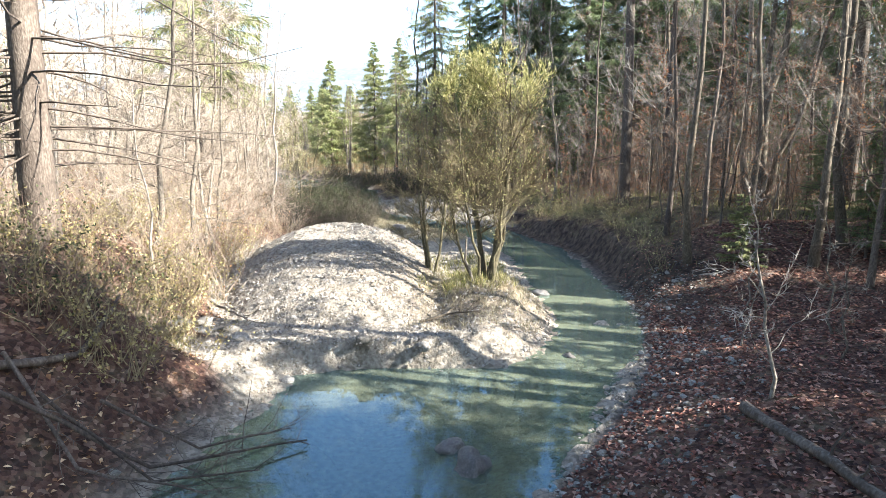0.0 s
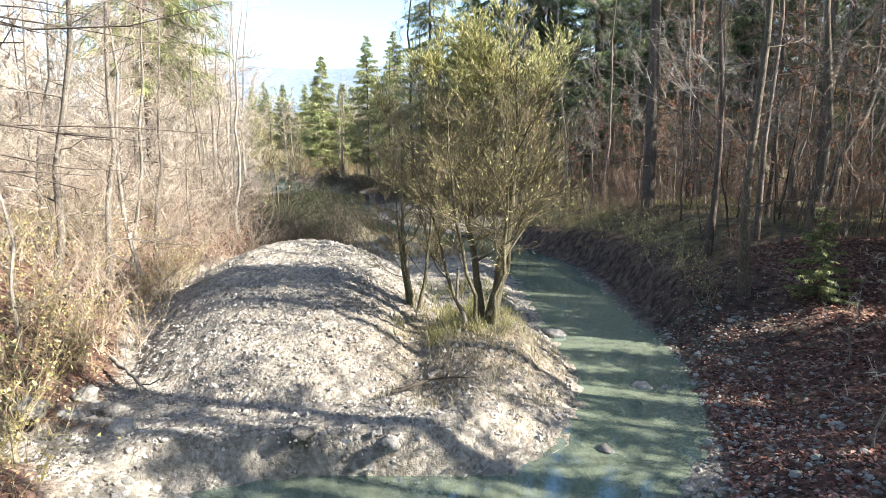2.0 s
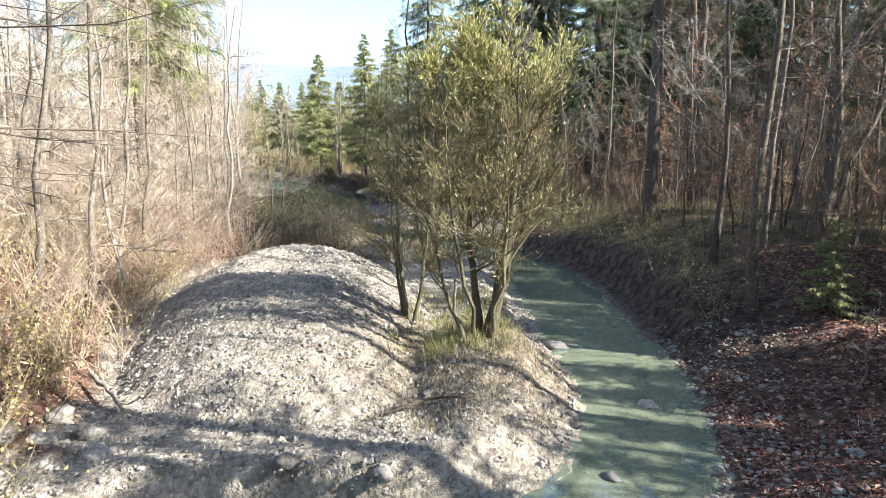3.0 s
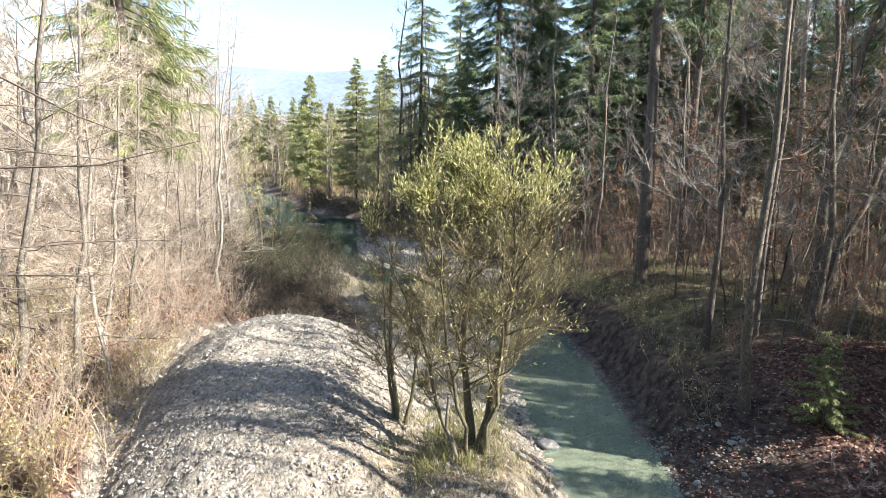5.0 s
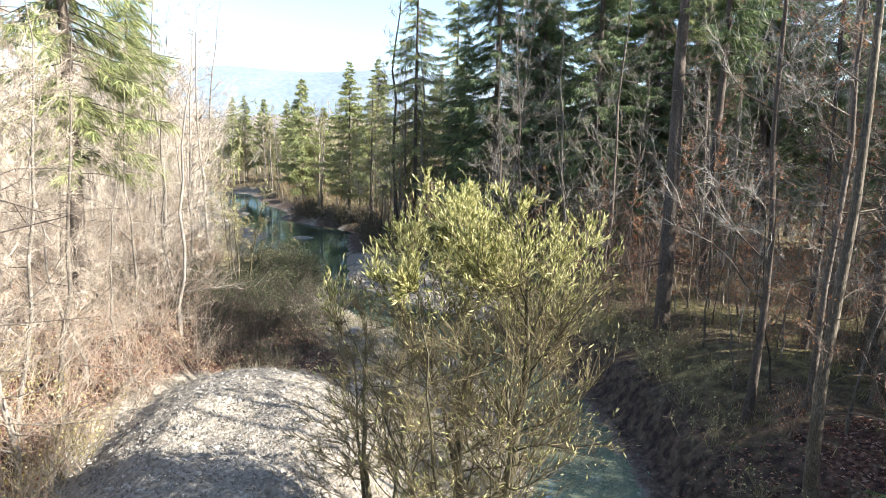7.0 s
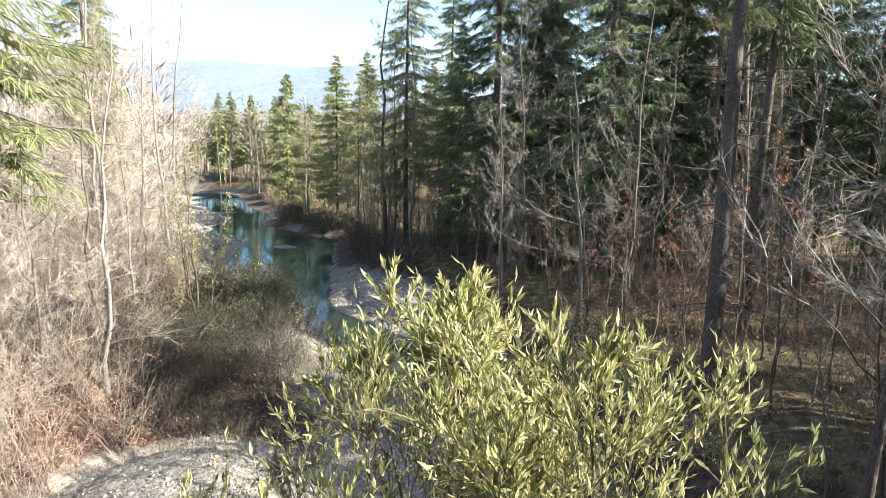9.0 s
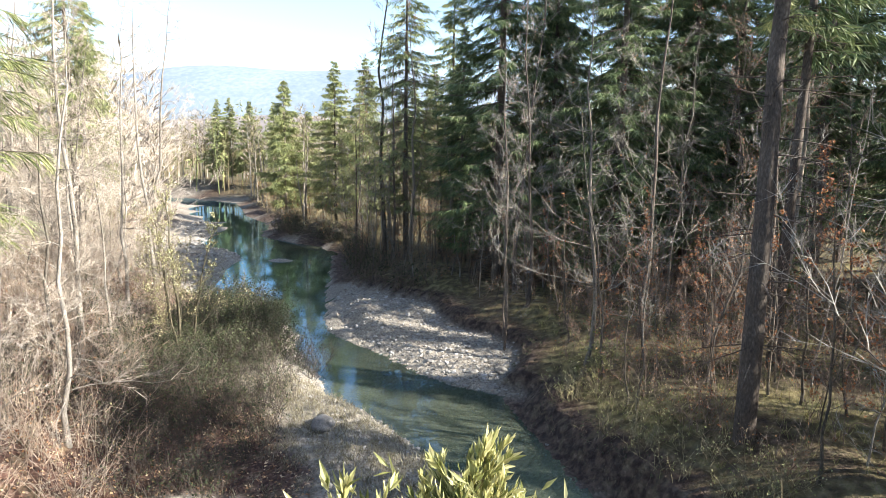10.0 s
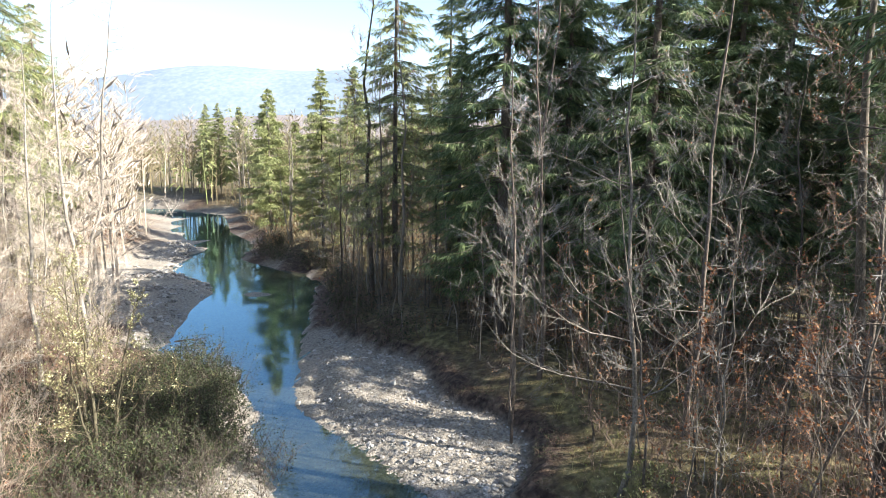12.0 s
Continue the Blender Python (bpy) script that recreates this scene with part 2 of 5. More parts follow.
# ---------------------------------------------------------------- the lie of the land
# shorelines of the stream: (y, x)
SHORE_LEFT = [(-80, -9), (-20, -6), (0, -4.6), (7.4, -4.3), (10.3, -3.9), (11.6, -4.0), (12.0, -3.0), (12.3, -2.0), (11.9, -0.8), (12.4, 0.4), (13.5, 1.3),
              (15, 1.9), (16.2, 2.1), (18.7, 1.8), (21.2, 1.35), (24.3, 1.2), (28, 0.9), (30.6, 0.4), (31.7, -0.9), (33.5, -2.3), (35, -3.5), (36.5, -5.3), (38.1, -5.9),
              (39.7, -7.2), (42.2, -8.5), (43.5, -8.8), (46, -10.3), (47.6, -11.4), (49.5, -14.4), (50.5, -16.1), (53, -16.4), (57.5, -17.5), (61, -18.6), (64.6, -18.5),
              (66, -19.4), (69, -22.5), (72, -25), (77, -26.3), (82, -27.3), (88, -31), (97, -37), (105, -42), (112, -46), (117, -60), (121, -120), (125, -300)]
SHORE_RIGHT = [(-80, -5), (-20, -2), (0, -0.9), (4, -0.1), (7.5, 1.3), (9.5, 2.4), (11.2, 3.2), (13, 3.9), (16.6, 4.6), (19.6, 4.8), (22, 4.7), (25, 4.6),
               (28, 4.1), (29.3, 3.8), (31.9, 2.6), (33.1, 2.2), (34.8, 1.7), (36.9, 1.1), (37.8, -0.8), (39, -2.1), (41, -3.4), (44.2, -6.0), (46.9, -7.0),
               (48.7, -7.3), (50.3, -8), (57, -9.6), (62, -10.9), (68, -12), (71.5, -14), (73, -16.5), (76, -20.3), (78, -22.2), (83, -23), (88, -24.4), (97, -30.5),
               (110, -36), (122, -42), (128, -54), (131, -120), (135, -300)]


def along(table, y):
    return np.interp(y, [a for a, _ in table], [b for _, b in table])


def step(a, b, v):
    t = np.clip((v - a) / (b - a), 0, 1)
    return t * t * (3 - 2 * t)


rng = np.random.default_rng(7)
WAVES = [(rng.uniform(-1, 1, 2) * f, rng.uniform(0, 6.28), 1 / f ** 0.9) for f in (0.25, 0.35, 0.6, 0.9, 1.3, 1.9, 2.7, 3.9, 5.5, 7.5) for _ in range(3)]


def rough(x, y):
    return sum(a * np.sin(w[0] * x + w[1] * y + p) for w, p, a in WAVES)


BAR_WIDTH = [(35.5, 0.05), (37.5, 1.2), (39, 3.6), (41, 5.2), (43, 5.9), (45, 4.9), (48, 5.0), (50, 3.6), (53, 1.4), (57, 0.8), (68, 0.8), (72, 2.5), (77, 1.5), (90, 3)]
TOE_LEFT = [(-30, 0.2), (6, 0.2), (9.9, 0.3), (11.1, 1.4), (12, 5.0), (13, 7.2), (16, 9.0), (24, 9.6), (28, 9.0), (33, 9.0), (37, 6.5), (42, 5), (50, 3.5), (53, 4), (57, 8.5), (63, 10), (70, 8), (76, 5), (85, 5), (100, 4), (120, 3)]
MOUND = (-4.9, 20.9)


def height(x, y):
    """Height of the ground over the water level, and how much of it is gravel, leaf litter and moss."""
    x, y = np.asarray(x, float), np.asarray(y, float)
    left, right = along(SHORE_LEFT, y) - x, x - along(SHORE_RIGHT, y)
    shore = np.maximum(left, right)
    r = rough(x, y)
    near = step(140, 60, np.hypot(x, y - 20))
    bed = -0.55 * step(0.1, 2.2, -shore) - 0.06
    # left bank: a gravel flat, then a leafy slope
    toe = along(TOE_LEFT, y)
    slope = step(toe, toe + 3.6, left)
    land_l = 0.10 + 0.30 * step(0, 1.2, left) + 2.0 * slope + 0.07 * np.clip(left - toe, 0, 40)
    # right bank: a leafy slope at first, then a steep bank behind a gravel bar
    bar = along(BAR_WIDTH, y)
    gentle = step(21.5, 15.5, y)
    rise = np.interp(y, [30, 39], [1.0, 0.6])
    steep = 0.05 + rise * (0.8 * step(bar + 0.15, bar + 1.0, right) + 1.15 * step(bar + 0.8, bar + 4.5, right)) + 0.035 * np.clip(right - bar, 0, 40)
    soft_bank = 0.06 + 0.15 * np.clip(right, 0, 7) + 0.03 * np.clip(right - 7, 0, 40) + 0.25 * step(1, 3, right)
    land_r = gentle * soft_bank + (1 - gentle) * steep
    z = np.where(shore < 0, bed, np.where(left > right, land_l, land_r))
    z = np.where(np.abs(shore) < 0.35, bed + (np.where(left > right, land_l, land_r) - bed) * step(-0.35, 0.35, shore), z)
    # heap of river gravel
    dx, dy = x - MOUND[0], y - MOUND[1]
    u, v = -0.27 * dx + 0.96 * dy, 0.96 * dx + 0.27 * dy
    q = (u / 8.6) ** 2 + (v / 4.2) ** 2 + 0.012 * r
    heap = 2.05 * np.clip(1 - q, 0, 1)
    z = np.where(left > 0, np.maximum(z, 0) * 1.0 + np.clip(heap - 0.4 * step(0, 1.2, left) * (heap > 0), 0, 9), z)
    # gravel island in the far bend
    z = np.maximum(z, 0.16 - 0.3 * (((x + 15.2) / 1.5) ** 2 + ((y - 63.8) / 1.6) ** 2))
    # knoll under the willow, and the washed-out gully between it and the heap
    z = z + np.where(shore > 0, 0.5 * np.exp(-((x - 0.1) ** 2 + (y - 16.7) ** 2) / 2.8), 0)
    course = np.interp(y, [13.4, 14.6, 16, 18], [-0.35, -0.6, -1.05, -1.6])
    z = z - np.where(shore > 0, 0.2 * np.exp(-((x - course) / 0.42) ** 2) * step(13.0, 13.8, y) * step(18.2, 16.8, y), 0)
    z = z + np.where(shore > 0, near * 0.035 * r * step(0, 1.5, shore), 0.01 * r)
    far = np.hypot(x, y)
    z = z + 4 * step(150, 500, far)
    on_heap = step(0.02, 0.3, heap)
    strip = np.interp(y, [26, 28, 34, 39, 43, 54, 57], [20, 4.5, 3.2, 3.0, 1.2, 1.2, 20])
    gravel_l = np.maximum(on_heap, step(toe + 0.6, toe - 0.4, left) * step(strip + 1.2, strip, left))
    gravel_r = np.where((y > 36) & (y < 55), step(bar + 0.6, bar - 0.1, right), step(0.3, -0.1, right))
    gravel = np.where(shore < 0, 1.0, np.where(left > right, gravel_l, gravel_r))
    moss = np.where(right > left, step(20, 25, y) * step(bar + 0.7, bar + 2.2, right) * (0.5 + 0.25 * np.sin(0.9 * x + 0.7 * y) * np.sin(0.5 * y - 0.6 * x + 1)), 0.15 * step(25, 40, y))
    knoll = np.exp(-((x - 0.2) ** 2 + (y - 17) ** 2) / 5)
    gravel, moss = gravel * (1 - 0.75 * knoll), np.maximum(moss, 0.6 * knoll)
    # litter thinned to dark soil along the near bank, standing in for deep shade
    leaf = np.where(left > right, 0.75, np.where(y < 22, 0.95 - 0.75 * step(15.5, 18, y) * step(3.2, 2.2, right), 0.4))
    edge = step(-0.7, -0.1, right) * step(12, 14, y) * step(37.5, 36, y)
    gravel = gravel * (1 - 0.85 * edge)
    # steep side darkened the same way: less leaf and moss where shade falls
    face_shade = 0.55 * (1 - gentle) * step(bar - 0.1, bar + 0.3, right) * step(bar + 1.5, bar + 0.9, right)
    leaf, moss = leaf * (1 - face_shade), moss * (1 - face_shade)
    return z, gravel, leaf, moss


def ground_at(x, y):
    return float(height(x, y)[0])


def spaced(lo, hi, fine, end_lo, end_hi, grow=1.14):
    """Grid lines, close together between lo and hi and wider and wider outside."""
    v = list(np.arange(lo, hi + fine / 2, fine))
    d = fine
    while v[-1] < end_hi:
        d *= grow
        v.append(v[-1] + d)
    d = fine
    while v[0] > end_lo:
        d *= grow
        v.insert(0, v[0] - d)
    return np.array(v)


def mesh_object(name, verts, faces, mats, parent=None, smooth=False, slots=None):
    me = bpy.data.meshes.new(name)
    me.from_pydata([tuple(v) for v in verts] if not isinstance(verts, np.ndarray) else verts.tolist(), [], faces if isinstance(faces, list) else faces.tolist())
    for m in mats:
        me.materials.append(m)
    if smooth:
        me.polygons.foreach_set("use_smooth", [True] * len(me.polygons))
    if slots is not None:
        me.polygons.foreach_set("material_index", slots)
    ob = new(name, me)
    if parent:
        ob.parent = parent
    return ob


def grid_sheet(name, xs, ys, zfun, mat):
    gx, gy = np.meshgrid(xs, ys)
    z = zfun(gx, gy)
    v = np.stack([gx, gy, z], -1).reshape(-1, 3)
    w = len(xs)
    i, j = np.meshgrid(np.arange(w - 1), np.arange(len(ys) - 1))
    a = (j * w + i).ravel()
    f = np.stack([a, a + 1, a + w + 1, a + w], -1)
    return mesh_object(name, v, f, [mat], smooth=True), gx, gy


def lumpy(x, y):
    """The ground with loose clods and stones on its gravel."""
    z, gravel, leaf, moss = height(x, y)
    near = step(60, 30, np.hypot(x, y - 20))
    lump = np.random.default_rng(3).normal(size=x.shape)
    wet = step(-0.3, 0.05, z)
    return z + near * wet * lump * (0.012 + 0.022 * gravel)


ground, gx, gy = grid_sheet("ground", spaced(-13, 11, 0.13, -2500, 2500), spaced(5, 46, 0.15, -2500, 3500), lumpy, GROUND)
_, g_gravel, g_leaf, g_moss = height(gx, gy)
for key, val in (("gravel", g_gravel), ("leaf", g_leaf), ("moss", g_moss)):
    at = ground.data.attributes.new(key, "FLOAT", "POINT")
    at.data.foreach_set("value", val.ravel().astype(np.float32))
tagged(ground, "uneven forest ground of gravel, leaf litter and moss", "ground", kind="structure")

ys = np.concatenate([np.arange(-40, 100, 0.8), np.arange(100, 300, 6)])
rows_w = [(along(SHORE_LEFT, y) - 0.5, along(SHORE_RIGHT, y) + 0.5) for y in ys]
wv = [(a + (b - a) * k / 8, y, 0.0) for y, (a, b) in zip(ys, rows_w) for k in range(9)]
wf = [(j * 9 + k, j * 9 + k + 1, j * 9 + k + 10, j * 9 + k + 9) for j in range(len(ys) - 1) for k in range(8)]
water = mesh_object("water", wv, wf, [WATER])
tagged(water, "shallow milky green stream reflecting blue sky", "water", kind="structure")

# ---------------------------------------------------------------- plant building
class Growth:
    """Collects tubes, blades and stones into one mesh."""

    def __init__(self):
        self.v, self.f, self.slot, self.n = [], [], [], 0

    def tube(self, pts, radii, sides=5, slot=0, cap=False):
        p = np.asarray(pts, float)
        k = len(p)
        t = np.gradient(p, axis=0)
        t /= np.linalg.norm(t, axis=1)[:, None] + 1e-9
        up = np.array([0.0, 0, 1]) if abs(t[:, 2]).mean() < 0.8 else np.array([1.0, 0, 0])
        s = np.cross(t, up)
        s /= np.linalg.norm(s, axis=1)[:, None] + 1e-9
        q = np.cross(t, s)
        ang = np.arange(sides) * (2 * math.pi / sides)
        r = np.asarray(radii, float)[:, None, None]
        ring = p[:, None] + r * (np.cos(ang)[None, :, None] * s[:, None] + np.sin(ang)[None, :, None] * q[:, None])
        self.v.append(ring.reshape(-1, 3))
        b = self.n
        for i in range(k - 1):
            for j in range(sides):
                a, c = b + i * sides + j, b + i * sides + (j + 1) % sides
                self.f.append((a, c, c + sides, a + sides))
                self.slot.append(slot)
        if cap:
            self.f.append(tuple(b + (k - 1) * sides + j for j in range(sides)))
            self.slot.append(slot)
        self.n += k * sides

    def thorns(self, base, tip, width, slot=0):
        """Many thin three-sided twigs at once, each from base to a pointed tip."""
        base, tip = np.asarray(base, float), np.asarray(tip, float)
        t = tip - base
        side = np.cross(t, np.array([0.3, 0.2, 0.9]))
        side /= np.linalg.norm(side, axis=1)[:, None] + 1e-9
        other = np.cross(t, side)
        other /= np.linalg.norm(other, axis=1)[:, None] + 1e-9
        w = np.broadcast_to(np.asarray(width, float), (len(base),))[:, None]
        v = np.stack([base + side * w, base - 0.5 * side * w + 0.87 * other * w, base - 0.5 * side * w - 0.87 * other * w, tip], 1)
        i = self.n + 4 * np.arange(len(base))
        self.v.append(v.reshape(-1, 3))
        for a, b in ((0, 1), (1, 2), (2, 0)):
            self.f += np.stack([i + a, i + b, i + 3], -1).tolist()
        self.slot += [slot] * (3 * len(base))
        self.n += 4 * len(base)

    def leaves(self, base, way, length, width, fold=0.25, slot=0, rand=None):
        """Many leaves at once: two halves folded along the midrib."""
        base, way = np.asarray(base, float), np.asarray(way, float)
        rand = rand or np.random.default_rng(1)
        k = len(base)
        way = way / (np.linalg.norm(way, axis=1)[:, None] + 1e-9)
        side = np.cross(way, rand.normal(size=(k, 3)))
        side /= np.linalg.norm(side, axis=1)[:, None] + 1e-9
        nor = np.cross(way, side)
        L = np.broadcast_to(np.asarray(length, float), (k,))[:, None]
        W = np.broadcast_to(np.asarray(width, float), (k,))[:, None]
        mid = base + way * L * 0.45
        v = np.stack([base, mid + side * W * 0.5 + nor * W * fold, base + way * L, mid - side * W * 0.5 + nor * W * fold], 1)
        i = self.n + 4 * np.arange(k)
        self.v.append(v.reshape(-1, 3))
        self.f += np.stack([i, i + 1, i + 2], -1).tolist() + np.stack([i, i + 2, i + 3], -1).tolist()
        self.slot += [slot] * (2 * k)
        self.n += 4 * k

    def stones(self, centre, size, rand, slot=0, flat=0.65):
        """Many rounded uneven stones at once."""
        g = (1 + 5 ** 0.5) / 2
        ico = np.array([(-1, g, 0), (1, g, 0), (-1, -g, 0), (1, -g, 0), (0, -1, g), (0, 1, g), (0, -1, -g), (0, 1, -g), (g, 0, -1), (g, 0, 1), (-g, 0, -1), (-g, 0, 1)]) / 1.9
        tri = np.array([(0, 11, 5), (0, 5, 1), (0, 1, 7), (0, 7, 10), (0, 10, 11), (1, 5, 9), (5, 11, 4), (11, 10, 2), (10, 7, 6), (7, 1, 8),
                        (3, 9, 4), (3, 4, 2), (3, 2, 6), (3, 6, 8), (3, 8, 9), (4, 9, 5), (2, 4, 11), (6, 2, 10), (8, 6, 7), (9, 8, 1)])
        k = len(centre)
        q, _ = np.linalg.qr(rand.normal(size=(k, 3, 3)))
        v = ico[None] * rand.uniform(0.75, 1.2, (k, 12, 1)) * rand.uniform(0.6, 1.15, (k, 1, 3))
        v = np.einsum("nij,nkj->nki", q, v) * np.asarray(size, float)[:, None, None] * 0.5
        v[:, :, 2] *= flat
        v += np.asarray(centre, float)[:, None]
        self.v.append(v.reshape(-1, 3))
        self.f += (tri[None] + (self.n + 12 * np.arange(k))[:, None, None]).reshape(-1, 3).tolist()
        self.slot += [slot] * (20 * k)
        self.n += 12 * k

    def pebbles(self, centre, size, rand, slot=0):
        """Many small angular clods at once, eight faces each."""
        octa = np.array([(1, 0, 0), (-1, 0, 0), (0, 1, 0), (0, -1, 0), (0, 0, 1), (0, 0, -1)], float)
        tri = np.array([(0, 2, 4), (2, 1, 4), (1, 3, 4), (3, 0, 4), (2, 0, 5), (1, 2, 5), (3, 1, 5), (0, 3, 5)])
        k = len(centre)
        q, _ = np.linalg.qr(rand.normal(size=(k, 3, 3)))
        v = octa[None] * rand.uniform(0.6, 1.3, (k, 6, 1))
        v = np.einsum("nij,nkj->nki", q, v) * np.asarray(size, float)[:, None, None] * 0.5 + np.asarray(centre, float)[:, None]
        self.v.append(v.reshape(-1, 3))
        self.f += (tri[None] + (self.n + 6 * np.arange(k))[:, None, None]).reshape(-1, 3).tolist()
        self.slot += [slot] * (8 * k)
        self.n += 6 * k

    def litter(self, centre, size, rand, slot=0):
        """Fallen leaves lying flat, each slightly curled."""
        k = len(centre)
        a = rand.uniform(0, 6.28, k)
        way = np.stack([np.cos(a), np.sin(a), rand.normal(size=k) * 0.25], 1)
        side = np.stack([-np.sin(a), np.cos(a), rand.normal(size=k) * 0.25], 1)
        L, c = np.asarray(size, float)[:, None], np.asarray(centre, float)
        curl = np.array([0, 0, 1]) * L * rand.uniform(0.02, 0.3, (k, 1))
        v = np.stack([c - way * L * 0.5, c + side * L * 0.32 + curl, c + way * L * 0.5, c - side * L * 0.32 + curl], 1)
        i = self.n + 4 * np.arange(k)
        self.v.append(v.reshape(-1, 3))
        self.f += np.stack([i, i + 1, i + 2], -1).tolist() + np.stack([i, i + 2, i + 3], -1).tolist()
        self.slot += [slot] * (2 * k)
        self.n += 4 * k

    def build(self, name, mats, parent=None, smooth=False):
        ob = mesh_object(name, np.concatenate(self.v), self.f, mats, parent, smooth, self.slot)
        return ob


def turned(v, rand, amount):
    w = v + rand.normal(size=3) * amount
    return w / (np.linalg.norm(w) + 1e-9)


def branch_line(start, way, length, rand, bend=0.12, lift=0.1, k=5):
    pts, d = [np.array(start, float)], np.array(way, float)
    for _ in range(k):
        d = turned(d, rand, bend)
        d[2] += lift
        d /= np.linalg.norm(d)
        pts.append(pts[-1] + d * length / k)
    return np.array(pts)


def point_on(pts, s):
    x = s * (len(pts) - 1)
    i = min(int(x), len(pts) - 2)
    return pts[i] + (pts[i + 1] - pts[i]) * (x - i), (pts[i + 1] - pts[i]) / (np.linalg.norm(pts[i + 1] - pts[i]) + 1e-9)


def bare_tree(name, seed, h, r, bark, twig, start=0.3, limbs=22, reach=0.28, rise=0.6, subs=6, twigs=9, lean=(0, 0), leaf=None, leaf_n=0,
              leaf_size=0.07, stems=None, crook=0.03, sides=8, twig_w=0.006):
    """A leafless tree: trunk, curved limbs, and a crown of branchlets and twigs."""
    rand = np.random.default_rng(seed)
    root = new(name)
    wood, crown = Growth(), Growth()
    lines = []
    for s in stems or [((0, 0), lean, 1.0)]:
        (bx, by), (lx, ly), f = s
        z = np.linspace(-0.3, h * f, 11)
        q = np.clip(z, 0, None)
        off = np.cumsum(rand.normal(size=(11, 2)) * crook * h * f / 10 * 1.6, 0)
        off -= off[1]
        pts = np.stack([bx + lx * q + off[:, 0], by + ly * q + off[:, 1], z], 1)
        rad = r * f * np.clip(1 - z / (h * f), 0.03, 1) ** 0.8
        rad[0], rad[1] = rad[0] * 1.5, rad[1] * 1.15
        wood.tube(pts, rad, sides)
        lines.append((pts, rad, f))
    tw_b, tw_t, tw_w, lf_b, lf_w = [], [], [], [], []
    for pts, rad, f in lines:
        for i in range(int(limbs * f)):
            s = start + (0.97 - start) * ((i + rand.random()) / max(1, int(limbs * f)))
            p, t = point_on(pts, s)
            ang = rand.uniform(0, 2 * math.pi)
            L = h * f * reach * (1.15 - s) / (1.15 - start) * rand.uniform(0.55, 1.25)
            way = np.array([math.cos(ang), math.sin(ang), rise * rand.uniform(0.5, 1.4)])
            way /= np.linalg.norm(way)
            line = branch_line(p, way, L, rand, 0.2, 0.08, 6)
            r0 = min(np.interp(s, np.linspace(0, 1, 11), rad) * 0.6, 0.006 + 0.0042 * L)
            wood.tube(line, r0 * np.linspace(1, 0.15, 7) ** 1.2, 4)
            for _ in range(subs):
                a, ta = point_on(line, rand.uniform(0.2, 0.98))
                w2 = turned(ta + np.array([0, 0, 0.1]), rand, 0.5)
                l2 = L * rand.uniform(0.2, 0.5)
                sub = branch_line(a, w2, l2, rand, 0.18, 0.08, 3)
                crown.tube(sub, np.maximum(r0 * 0.4, 0.0045) * np.array([1, 0.75, 0.5, 0.25]), 3)
                for _ in range(twigs):
                    c, tc = point_on(sub, rand.uniform(0.1, 1))
                    w3 = turned(tc, rand, 0.55)
                    l3 = rand.uniform(0.25, 0.7) * min(1, l2)
                    tw_b.append(c), tw_t.append(c + w3 * l3), tw_w.append(twig_w * rand.uniform(0.7, 1.4))
                    if leaf and rand.random() < leaf_n:
                        e = c + w3 * l3 * rand.random()
                        lf_b.append(e), lf_w.append(rand.normal(size=3))
    if tw_b:
        crown.thorns(tw_b, tw_t, np.array(tw_w))
    mats = [twig]
    if lf_b:
        mats.append(leaf)
        crown.leaves(lf_b, lf_w, leaf_size, leaf_size * 0.7, slot=1, rand=rand)
    wood.build("trunk", [bark], root, smooth=True)
    if crown.n:
        crown.build("crown", mats, root)
    return root


